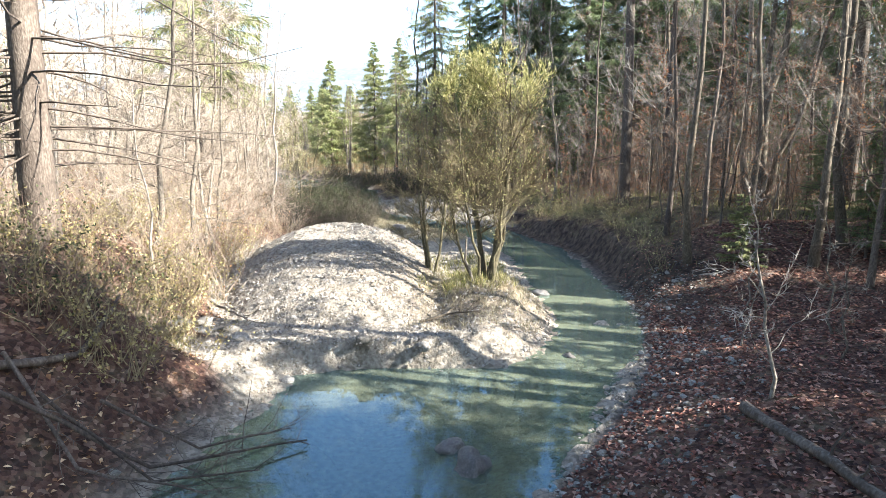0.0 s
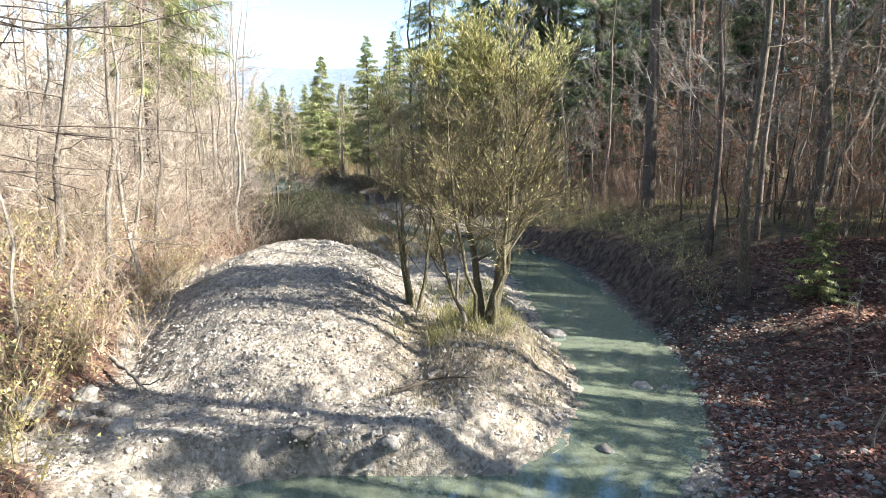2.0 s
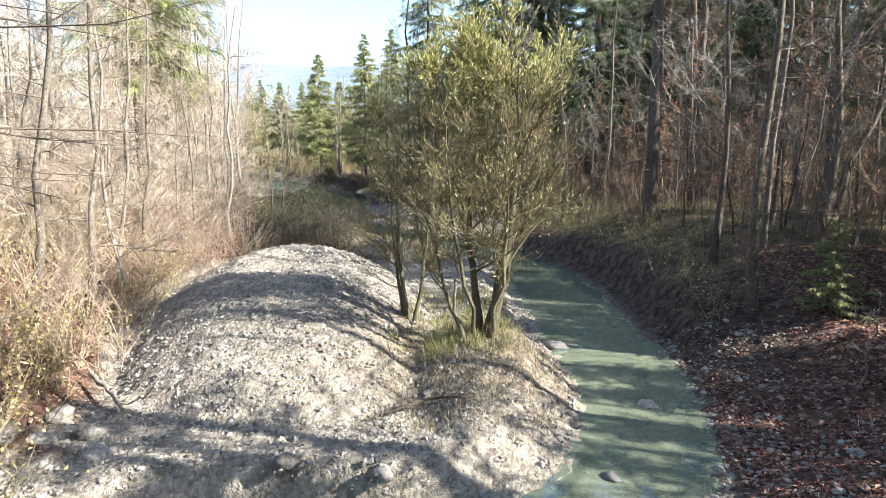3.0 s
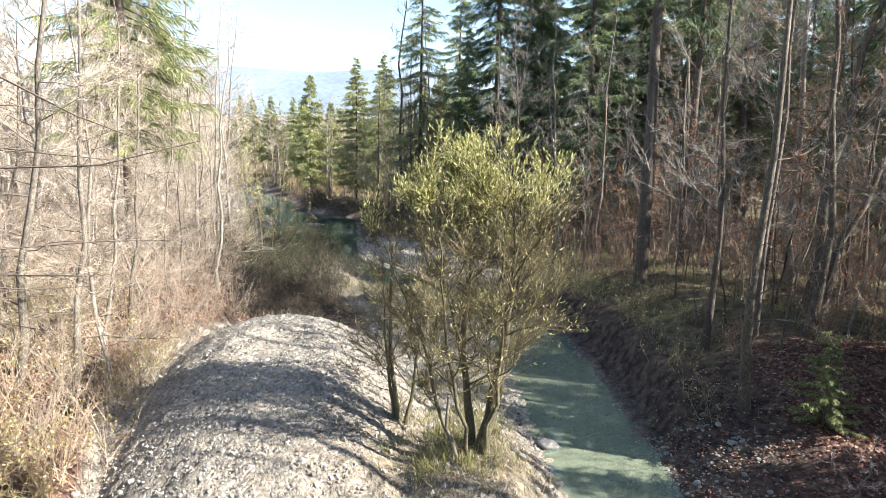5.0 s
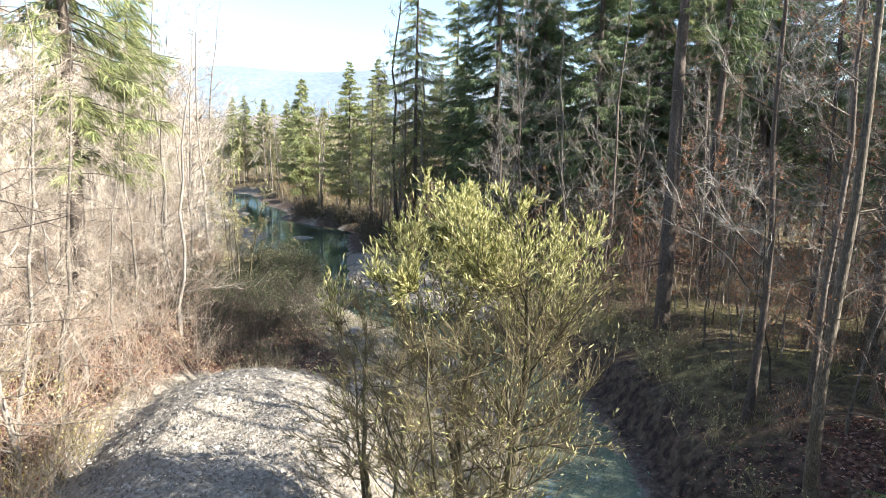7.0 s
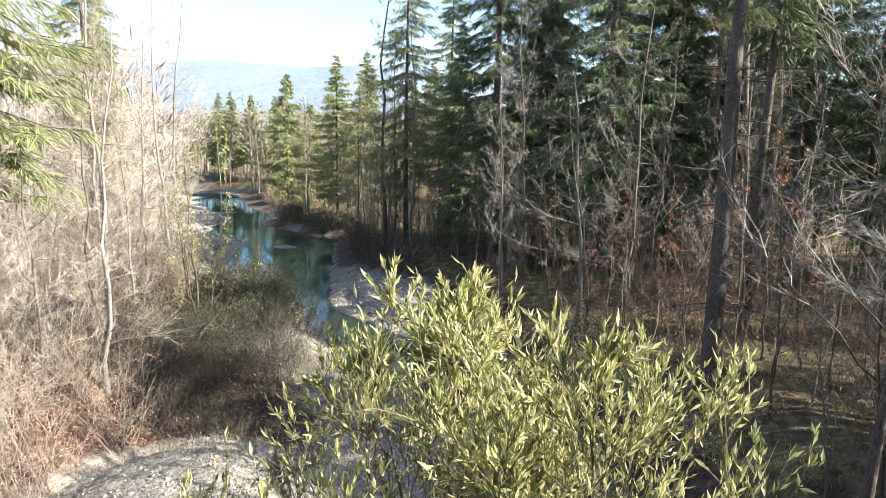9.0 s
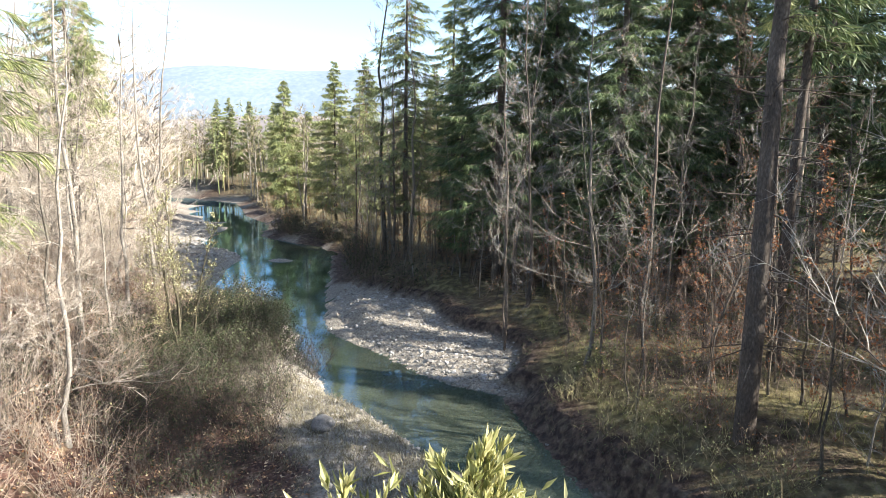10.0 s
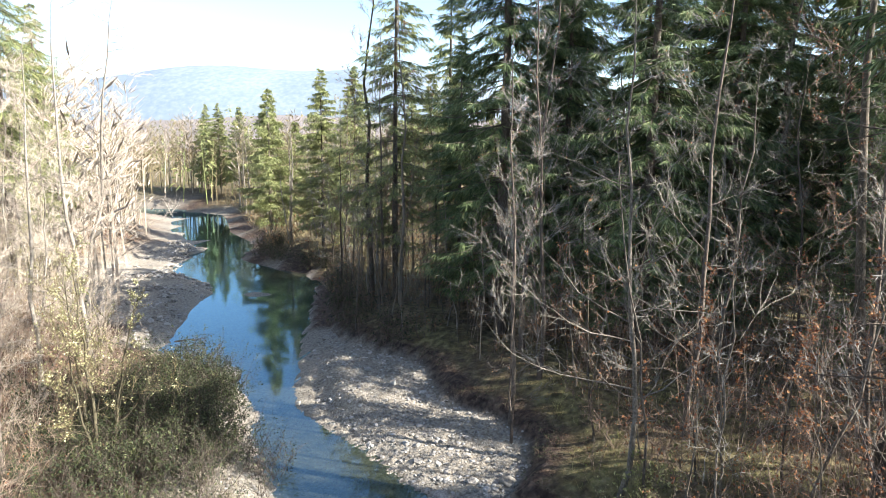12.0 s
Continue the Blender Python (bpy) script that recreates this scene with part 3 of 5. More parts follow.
def spruce(name, seed, h, r, needle, bark, start=0.12, gap=0.42, spread=0.17, droop=0.35, dense=26, taper=0.85, dead=0, blade=(0.34, 0.07), dead_len=(0.8, 2.6), dead_r=0.022):
    """A conifer: straight trunk and whorls of drooping branches hung with needle sprays."""
    rand = np.random.default_rng(seed)
    root = new(name)
    wood, crown = Growth(), Growth()
    z = np.linspace(-0.3, h, 12)
    off = np.cumsum(rand.normal(size=(12, 2)) * 0.012 * h / 12, 0)
    pts = np.stack([off[:, 0], off[:, 1], z], 1)
    wood.tube(pts, r * np.clip(1 - z / h, 0.02, 1) ** 0.9, 8)
    lb, lw, ll, lwid = [], [], [], []
    for i in range(dead):
        zz = rand.uniform(min(0.08, start * 0.5), start) * h
        p, _ = point_on(pts, (zz + 0.3) / (h + 0.3))
        a = rand.uniform(0, 6.28)
        L = rand.uniform(*dead_len)
        line = branch_line(p, (math.cos(a), math.sin(a), -0.05), L, rand, 0.1, -0.03, 4)
        wood.tube(line, dead_r * np.linspace(1, 0.2, 5), 3)
        k = int(4 + 4 * L)
        c = np.array([point_on(line, u)[0] for u in rand.uniform(0.25, 1, k)])
        wood.thorns(c, c + (line[-1] - line[0]) / L * rand.uniform(0.1, 0.4, (k, 1)) + rand.normal(size=(k, 3)) * 0.22, 0.007)
    zz = start * h
    while zz < h * 0.985:
        s = zz / h
        p, _ = point_on(pts, (zz + 0.3) / (h + 0.3))
        full = spread * h * (1 - s) ** taper * min(1, 0.55 + (s - start) * 3)
        for _ in range(rand.integers(4, 7)):
            a = rand.uniform(0, 6.28)
            L = max(0.25, full * rand.uniform(0.6, 1.2))
            t = np.linspace(0, 1, 4)
            d = droop * L * rand.uniform(0.6, 1.3)
            line = np.stack([p[0] + math.cos(a) * L * t, p[1] + math.sin(a) * L * t, p[2] + rand.uniform(-0.15, 0.15) + L * 0.12 * t - d * t ** 1.5 + d * 0.45 * t ** 4], 1)
            wood.tube(line, (0.01 + 0.007 * L) * np.linspace(1, 0.15, 4), 3)
            k = int(dense * min(1.6, 0.35 + L * 0.45))
            tt = rand.uniform(0.12, 1, k)
            q = np.stack([np.interp(tt, t, line[:, c]) for c in range(3)], 1)
            side = np.array([-math.sin(a), math.cos(a), 0])
            sgn = rand.choice([-1, 1], k)[:, None]
            way = np.array([math.cos(a), math.sin(a), 0]) * rand.uniform(0.2, 0.9, (k, 1)) + side * sgn * rand.uniform(0.1, 0.9, (k, 1)) + np.array([0, 0, -1]) * rand.uniform(0.1, 1.1, (k, 1))
            lb.append(q), lw.append(way), ll.append(rand.uniform(0.6, 1.5, k) * blade[0] * min(1.4, 0.6 + 0.3 * L)), lwid.append(rand.uniform(0.7, 1.4, k) * blade[1])
        zz += gap * rand.uniform(0.7, 1.3)
    crown.leaves(np.concatenate(lb), np.concatenate(lw), np.concatenate(ll), np.concatenate(lwid), 0.3, rand=rand)
    wood.build("trunk", [bark], root, smooth=True)
    crown.build("crown", [needle], root)
    return root


USED = set()


def place(ob, x, y, z=None, turn=0.0, size=1.0, tilt=(0, 0)):
    """Stands a thing on the ground: the first time itself, then copies of it."""
    z = ground_at(x, y) - 0.05 if z is None else z
    first = ob.name not in USED
    k = size if first else size / ob.scale[0]
    m = pose(x, y, z, tilt[0], tilt[1], turn) @ Matrix.Diagonal((k, k, k, 1))
    if not first:
        return copy_thing(ob, m)
    USED.add(ob.name)
    ob.matrix_basis = m
    return ob


pick = random.Random(11)

# ---------------------------------------------------------------- far hills
def hill(name, cx, cy, rx, ry, h, seed, mat, label):
    rand = np.random.default_rng(seed)
    ph = rand.uniform(0, 6.28, 8)

    def z(x, y):
        q = ((x - cx) / rx) ** 2 + ((y - cy) / ry) ** 2
        bumps = sum(np.sin((x - cx) / rx * (2 + 2.3 * i) + ph[i]) * 0.16 / (1 + i) for i in range(8))
        return h * np.clip(1 - q, -0.05, 1) ** 1 * (1 + bumps) - 4

    ob, _, _ = grid_sheet(name, np.linspace(cx - rx, cx + rx, 90), np.linspace(cy - ry, cy + ry, 24), z, mat)
    return tagged(ob, label, "hill", kind="structure")


hill("backdrop", -900, 2300, 1900, 500, 265, 3, HILL_FAR, "mountain ridge far behind the woods, coloured hazy blue")
hill("backdrop_2", -350, 1250, 1000, 240, 92, 5, HILL_MID, "low brown wooded hill with pale haze in its colour")


def far_woods(name, spots_xyz, conifer, mat, label, seed):
    """Woods in the distance, each tree a tapering tuft of boughs."""
    rand = np.random.default_rng(seed)
    g = Growth()
    base, way, ln, wd, tb, tt = [], [], [], [], [], []
    for x, y, z, h in spots_xyz:
        k = 46
        s = rand.uniform(0.1, 1, k) ** (0.8 if conifer else 0.6)
        a = rand.uniform(0, 6.28, k)
        r = h * (0.15 * (1 - s) if conifer else 0.16 * np.sin(np.clip(s, 0.2, 0.95) * math.pi)) * rand.uniform(0.2, 0.8, k)
        base.append(np.stack([x + np.cos(a) * r, y + np.sin(a) * r, z + s * h * 0.97], 1))
        up = -0.5 if conifer else 0.9
        way.append(np.stack([np.cos(a), np.sin(a), np.full(k, up) + rand.normal(size=k) * 0.3], 1))
        ln.append(h * rand.uniform(0.05, 0.12, k) * (1.25 - 0.8 * s if conifer else 1.0)), wd.append(h * rand.uniform(0.02, 0.05, k) * (1.2 - 0.7 * s) * (1 if conifer else 0.45))
        tb.append((x, y, z - 0.5)), tt.append((x, y, z + h))
    g.leaves(np.concatenate(base), np.concatenate(way), np.concatenate(ln), np.concatenate(wd), 0.4, rand=rand)
    tt = [(a + rand.normal() * 0.05 * h, b + rand.normal() * 0.05 * h, c) for (a, b, c), (_, _, _, h) in zip(tt, spots_xyz)]
    g.thorns(tb, tt, 0.1)
    return tagged(g.build(name, [mat]), label, "woods", kind="stuff")


def belt(n, region, hs, seed):
    """Places for n far trees that keep clear of the stream."""
    rand = random.Random(seed)
    out = []
    while len(out) < n:
        x, y = region(rand)
        if max(along(SHORE_LEFT, y) - x, x - along(SHORE_RIGHT, y)) > 4:
            z = ground_at(x, y)
            out.append((x, y, z, rand.uniform(*hs)))
    return out


def fan(a0, a1, d0, d1):
    def at(rand):
        a, d = math.radians(rand.uniform(a0, a1)), d0 + (d1 - d0) * rand.random() ** 1.6
        return math.sin(a) * d, 10 + math.cos(a) * d
    return at


far_woods("far_spruces", belt(300, fan(4, 66, 78, 150), (12, 18), 1), True, NEEDLE, "dark spruce wood behind the right bank", 1)
far_woods("far_bare_trees", belt(170, fan(2, 70, 60, 130), (10, 15), 2), False, TWIG_BROWN, "brown leafless wood behind the right bank", 2)
far_woods("far_pale_trees", belt(420, fan(-75, -18, 48, 170), (10, 16), 3), False, TWIG_PALE, "pale leafless wood behind the left bank", 3)
far_woods("far_mixed_trees", belt(260, fan(-32, 8, 118, 260), (8, 13), 4), False, TWIG_OLIVE, "bare riverside wood in the distance", 4)
far_woods("far_conifers", belt(120, fan(-40, 10, 125, 300), (11, 17), 5), True, NEEDLE_LIGHT, "scattered conifers in the distance", 5)
far_woods("far_bend_trees", belt(110, lambda r: (r.uniform(-75, -12), r.uniform(133, 165)), (9, 15), 7), False, TWIG_OLIVE, "bare wood closing the view at the bend", 7)
far_woods("woods_behind", belt(160, fan(100, 260, 30, 90), (12, 20), 6), False, TWIG_BROWN, "leafless wood behind the start of the way", 6)

# ---------------------------------------------------------------- trees of the right bank
grey = [bare_tree("bare_tree", 20 + i, h, r, BARK_GREY if i % 2 else BARK_DARK, TWIG_GREY if i % 2 == 0 else TWIG_BROWN, start=0.13, limbs=28, reach=0.2, rise=0.45, subs=6, twigs=11,
                  leaf=LEAF_RUSSET, leaf_n=0.4 if i in (1, 3) else 0.1, crook=0.04)
        for i, (h, r) in enumerate([(18, 0.095), (20, 0.135), (16, 0.075), (21, 0.155), (17, 0.08)])]
for t in grey:
    tagged(t, "tall slender leafless beech with grey-brown bark on the bank", "tree", "bare trees of the right bank")
pole = [bare_tree("young_tree", 40 + i, h, 0.036, BARK_PALE if i % 2 else BARK_GREY, TWIG_GREY if i % 2 else TWIG_BROWN, start=0.25, limbs=16, reach=0.2, rise=0.7, subs=4, twigs=5,
                  leaf=LEAF_RUSSET, leaf_n=0.25 if i == 2 else 0.05, crook=0.06, sides=5) for i, h in enumerate([7, 9, 6, 11])]
for t in pole:
    tagged(t, "thin upright leafless sapling in the undergrowth", "tree", "saplings of the right bank")
dark = [spruce("spruce_tree", 60 + i, h, r, NEEDLE, BARK_DARK, start=st, gap=0.42, spread=sp * 1.35, droop=0.42, dense=36, dead=24, blade=(0.48, 0.062))
        for i, (h, r, st, sp) in enumerate([(25, 0.26, 0.12, 0.15), (27, 0.3, 0.3, 0.13), (22, 0.22, 0.1, 0.16), (24, 0.2, 0.4, 0.12)])]
for t in dark:
    tagged(t, "tall dark green spruce with drooping branches", "tree", "spruces of the right bank")

# the trees that stand out, from the near ones on
near_spruce = spruce("spruce_tree", 68, 25, 0.27, NEEDLE_LIGHT, BARK_DARK, start=0.4, gap=0.45, spread=0.11, droop=0.45, dense=70, dead=34, blade=(0.26, 0.026))
tagged(near_spruce, "tall spruce with a bare straight trunk on the bank", "tree", "spruces of the right bank")
place(near_spruce, 6.7, 29.6, turn=40)
place(grey[0], 7.1, 23.2, turn=10, size=0.95)
place(grey[3], 6.6, 19.5, turn=320, size=0.75)
place(grey[4], 8.2, 22.7, turn=75, size=0.95)
# added out of view to cast a trunk shadow over the heap
place(grey[3], 9.8, 13.4, turn=200, size=0.8)
place(grey[1], 11.4, 25.8, turn=200, size=1.0)
place(grey[4], 10.4, 27.2, turn=120, size=1.0)
leaning = bare_tree("leaning_tree", 33, 15, 0.17, BARK_GREY, TWIG_GREY, start=0.3, limbs=17, reach=0.3, rise=0.22, subs=8, twigs=9, crook=0.06,
                    stems=[((0, 0), (0.14, 0.05), 1.0), ((0.25, 0.1), (0.3, 0.08), 0.75)], leaf=LEAF_RUSSET, leaf_n=0.06)
tagged(leaning, "forked leaning tree with crooked pale branches on the bank", "tree")
place(leaning, 11.0, 25.2, size=1.1)
place(grey[3], 12.2, 22.2, turn=70, size=0.9)
place(grey[1], 9.7, 17.6, turn=140, size=0.85)
place(grey[3], 10.8, 18.9, turn=250, size=0.8)
place(grey[0], 10.4, 16.2, turn=30, size=0.8)
place(grey[2], 6.6, 39.1, turn=30, size=1.1)
place(grey[0], 1.6, 42.3, turn=300, size=0.8)
sparse = spruce("spruce_tree", 66, 26, 0.2, NEEDLE_LIGHT, BARK_GREY, start=0.14, gap=0.46, spread=0.16, droop=0.55, dense=46, dead=20, blade=(0.38, 0.05))
tagged(sparse, "tall sparse spruce with gaps between drooping boughs", "tree", "spruces of the right bank")
place(sparse, -4.6, 58)
place(sparse, -1.6, 62, turn=140, size=0.9)
place(sparse, -10.2, 72, turn=250, size=0.58)
great = spruce("spruce_tree", 69, 28, 0.3, NEEDLE, BARK_DARK, start=0.07, gap=0.34, spread=0.175, droop=0.6, dense=80, dead=30, blade=(0.36, 0.045), taper=0.7)
tagged(great, "tall dense spruce with long drooping dark boughs", "tree", "spruces of the right bank")
place(great, 1.4, 50.2, turn=80)
place(great, 7.6, 48.2, turn=200, size=0.97)
place(dark[3], 10.1, 35.5, turn=310, size=1.05)
# two spruces added to throw shade across to the left bank
place(dark[1], 14.6, 25.6, turn=70, size=0.95)
place(dark[0], 16.4, 22.6, turn=170, size=0.5)
# unseen spruces added farther right to keep low sun off the bank
for x, y, k in [(16.5, 9.0, 0.27), (17.5, 11.5, 0.3), (17.0, 13.5, 0.28), (18.0, 16.0, 0.3), (17.2, 19.0, 0.3), (20.0, 12.5, 0.36), (20.5, 17.5, 0.36), (20.0, 22.0, 0.4)]:
    place(dark[0], x, y, turn=y * 53, size=k)
# unseen spruces left of and behind the start, added to block sky light
for x, y, k in [(-10.5, 6.5, 0.6), (-12.8, 9.3, 0.7), (-9, 2, 0.8), (-5, -7, 0.9), (4, -9, 0.9), (9, -5, 0.9)]:
    place(dark[2], x, y, turn=y * 71, size=k)
place(dark[0], 4.6, 56, turn=80, size=1.0)
place(dark[0], 11.5, 52, turn=200, size=1.0)
place(dark[1], 17, 47, turn=20, size=1.0)
place(dark[2], 14, 58, turn=90, size=1.0)
place(dark[0], 6.5, 62, turn=10, size=0.95)
for x, y, k in [(4.6, 52.5, 0.8), (11.4, 49.5, 0.85), (15.5, 53.5, 0.95), (14.2, 44.0, 0.4), (18.0, 39.5, 0.42), (24.5, 47.5, 0.8), (9.4, 56.5, 0.9), (-0.8, 56.5, 0.55), (17.5, 33, 0.36)]:
    place(great, x, y, turn=x * 61, size=k)

# spruces added mostly out of view, sized to shade the bank and near shore
for x, y, k in [(14.6, 6.8, 0.3), (13.6, 8.2, 0.24), (13.4, 10.6, 0.2), (13.6, 12.0, 0.24), (13.8, 13.6, 0.28), (15.2, 14.4, 0.34), (15.6, 17.2, 0.36), (15.0, 20.0, 0.34), (11.2, 18.0, 0.16), (11.0, 20.3, 0.17), (12.2, 9.5, 0.25), (12.6, 11.2, 0.26), (12.3, 12.6, 0.24), (12.8, 14.0, 0.26), (12.6, 15.6, 0.25), (13.2, 17.2, 0.26), (11.6, 7.5, 0.16), (14.2, 18.6, 0.28), (11.6, 4.4, 0.78), (13, 2.5, 1.0), (15.5, 1.4, 0.95), (17, 0.5, 1.05), (14, -1.5, 1.0), (20, 3.0, 1.0), (19, 17.0, 0.5), (18.5, 21.5, 0.55), (16, 22.5, 0.4), (25, 20, 0.6), (23, 26, 0.7)]:
    place(dark[0] if k < 0.7 else dark[2], x, y, turn=x * 37, size=k)

spots = [(4.2, 36), (1.5, 41.3)]


def free(x, y, gap):
    if any((x - a) ** 2 + (y - b) ** 2 < gap * gap for a, b in spots):
        return False
    spots.append((x, y))
    return True


def scatter(n, kinds, xr, yr, gap, size, edge, side, tilt=3):
    """Spreads copies over a stretch of one bank, at least edge metres from the shore."""
    done = tries = 0
    while done < n and tries < n * 40:
        tries += 1
        y = pick.uniform(*yr)
        d = edge + (xr[1] - xr[0]) * pick.random() ** 1.5 + xr[0]
        x = float(along(SHORE_RIGHT, y) + along(BAR_WIDTH, y)) + d if side > 0 else float(along(SHORE_LEFT, y) - along(TOE_LEFT, y)) - d
        if not free(x, y, gap):
            continue
        place(pick.choice(kinds), x, y, turn=pick.uniform(0, 360), size=pick.uniform(*size), tilt=(pick.uniform(-tilt, tilt), pick.uniform(-tilt, tilt)))
        done += 1


scatter(24, grey, (0, 18), (22, 60), 2.0, (0.75, 1.1), 2.6, 1, 4)
scatter(14, grey, (3, 22), (-6, 20), 2.6, (0.8, 1.05), 4.0, 1)
scatter(125, pole, (0, 14), (20, 62), 0.6, (0.5, 1.1), 2.4, 1, 9)
beech = [bare_tree("young_beech", 50 + i, h, 0.035, BARK_GREY, TWIG_BROWN, start=0.1, limbs=16, reach=0.34, rise=0.35, subs=5, twigs=7, leaf=LEAF_RUSSET, leaf_n=0.5,
                   leaf_size=0.085, crook=0.05, sides=5) for i, h in enumerate([4.5, 6.5])]
for t in beech:
    tagged(t, "young beech still holding its russet autumn leaves", "tree", "young beeches of the right bank")
scatter(46, beech, (0, 16), (23, 58), 1.0, (0.6, 1.15), 4.0, 1, 6)
scatter(26, pole, (0, 9), (49, 74), 0.7, (0.8, 1.25), 0.9, 1, 6)
scatter(16, grey, (0, 8), (50, 74), 1.2, (0.5, 0.75), 1.0, 1, 5)
scatter(18, dark, (6, 24), (30, 58), 3.2, (0.75, 1.05), 9.0, 1, 1)

# the slim bare tree that reaches over the water
alder = bare_tree("alder_tree", 77, 14, 0.075, BARK_PALE, TWIG_GREY, start=0.2, limbs=34, reach=0.34, rise=0.3, subs=6, twigs=4, lean=(-0.02, -0.02), crook=0.05, twig_w=0.005)
tagged(alder, "slim leafless alder with pale twigs beside the stream", "tree")
place(alder, 4.2, 36)
place(alder, 8.2, 41.0, turn=140, size=0.9)
place(grey[2], 1.5, 41.3, turn=250, size=0.6)

# ---------------------------------------------------------------- trees of the middle distance
mid = [spruce("spruce_tree", 80 + i, h, 0.2, NEEDLE_LIGHT, BARK_GREY, start=st, gap=0.36, spread=0.24, droop=0.3, dense=62, blade=(0.5, 0.06), taper=0.78) for i, (h, st) in enumerate([(20, 0.1), (18, 0.16)])]
for t in mid:
    tagged(t, "sunlit green spruce standing over the far bend", "tree", "spruces by the far bend")
place(mid[0], -13.75, 77.8, turn=0, size=0.81)
place(mid[1], -21.2, 85.8, turn=50, size=0.93)
for x, y, k in [(-41, 131, 0.85), (-46, 134, 0.8), (-36, 129, 0.75), (-50, 138, 0.8), (-31, 118, 0.8), (-28, 108, 0.7), (-19, 88, 0.7), (-10, 74, 0.8)]:
    place(mid[int(x) % 2], x, y, turn=x * 50, size=k)
far = [bare_tree("bare_tree", 90 + i, h, 0.12, BARK_PALE, TWIG_OLIVE, start=0.2, limbs=16, reach=0.22, rise=0.8, subs=4, twigs=6, twig_w=0.015, sides=5,
                 leaf=LEAF_YELLOW, leaf_n=0.25 * i, leaf_size=0.16) for i, h in enumerate([12, 14])]
for t in far:
    tagged(t, "slender bare tree with olive twigs in the distance", "tree", "bare trees by the far bend")
scatter(70, far, (0, 18), (58, 125), 1.3, (0.6, 1.1), 0.8, 1, 5)
scatter(16, mid, (6, 34), (74, 150), 3.5, (0.6, 0.95), 3.0, 1, 1)
scatter(60, far, (0, 30), (62, 150), 1.6, (0.7, 1.1), 1.0, -1)
scatter(10, mid, (10, 50), (80, 170), 4, (0.6, 0.85), 3.0, -1, 1)

# ---------------------------------------------------------------- trees of the left bank
pale = [bare_tree("bare_tree", 110 + i, h, r, BARK_PALE, TWIG_PALE, start=0.08, limbs=36, reach=0.25, rise=0.28, subs=7, twigs=14, crook=0.06, twig_w=0.0045)
        for i, (h, r) in enumerate([(14, 0.085), (12, 0.06), (16, 0.1), (10, 0.05)])]
for t in pale:
    tagged(t, "pale sunlit leafless tree with a dense crown of twigs", "tree", "bare trees of the left bank")
place(pale[0], -9.6, 17.6, turn=0, size=1.0, tilt=(0, 7))
place(pale[1], -8.8, 19.5, turn=90, size=1.0)
place(pale[2], -13.4, 37.0, turn=10, size=0.6)
scatter(66, pale, (0.0, 14), (13, 66), 1.3, (0.7, 1.1), 1.4, -1, 7)
left_spruce = spruce("spruce_tree", 130, 21, 0.26, NEEDLE_LIGHT, BARK_DARK, start=0.25, gap=0.36, spread=0.2, droop=0.85, dense=80, dead=20, blade=(0.42, 0.03), taper=0.7)
tagged(left_spruce, "sunlit spruce with long hanging branch sprays", "tree", "spruces of the left bank")
place(left_spruce, -12.8, 28.0)
place(left_spruce, -24.5, 53, turn=100, size=1.0)
place(left_spruce, -29, 62, turn=200, size=0.9)
old = spruce("old_spruce", 131, 20, 0.4, NEEDLE, BARK_DARK, start=0.45, gap=0.6, spread=0.16, droop=0.3, dense=18, dead=80, dead_len=(2.0, 6.5), dead_r=0.034)
tagged(old, "stout conifer trunk with dead lower branches", "tree")
place(old, -9.6, 12.6)
# crown set low so that it shades the foot of the heap
snag = spruce("old_spruce", 133, 14, 0.26, NEEDLE, BARK_DARK, start=0.5, gap=0.5, spread=0.17, droop=0.3, dense=26, dead=70, dead_len=(2.0, 6.0), dead_r=0.03)
tagged(snag, "slender conifer with long dead branches below its crown", "tree")
place(snag, 11.0, 8.4, turn=150)
# unseen second conifer, added only to widen that shade
place(snag, 12.6, 9.4, turn=40, size=1.15)

sallow = bare_tree("sallow_tree", 132, 6.2, 0.06, BARK_MOSS, TWIG_OLIVE, start=0.25, limbs=18, reach=0.36, rise=0.8, subs=6, twigs=9, crook=0.06, leaf=LEAF_PALE, leaf_n=0.7, leaf_size=0.065,
                   stems=[((0, 0), (0.03, -0.03), 1.0), ((0.3, 0.2), (0.18, 0.02), 0.85), ((-0.2, 0.2), (-0.12, 0.05), 0.9), ((0.1, -0.2), (0.05, -0.2), 0.7)])
tagged(sallow, "small many-stemmed sallow with pale yellow-green leaves", "tree")
place(sallow, -11.6, 38.6, size=1.15)
place(sallow, -19.5, 47.5, turn=130, size=0.8)

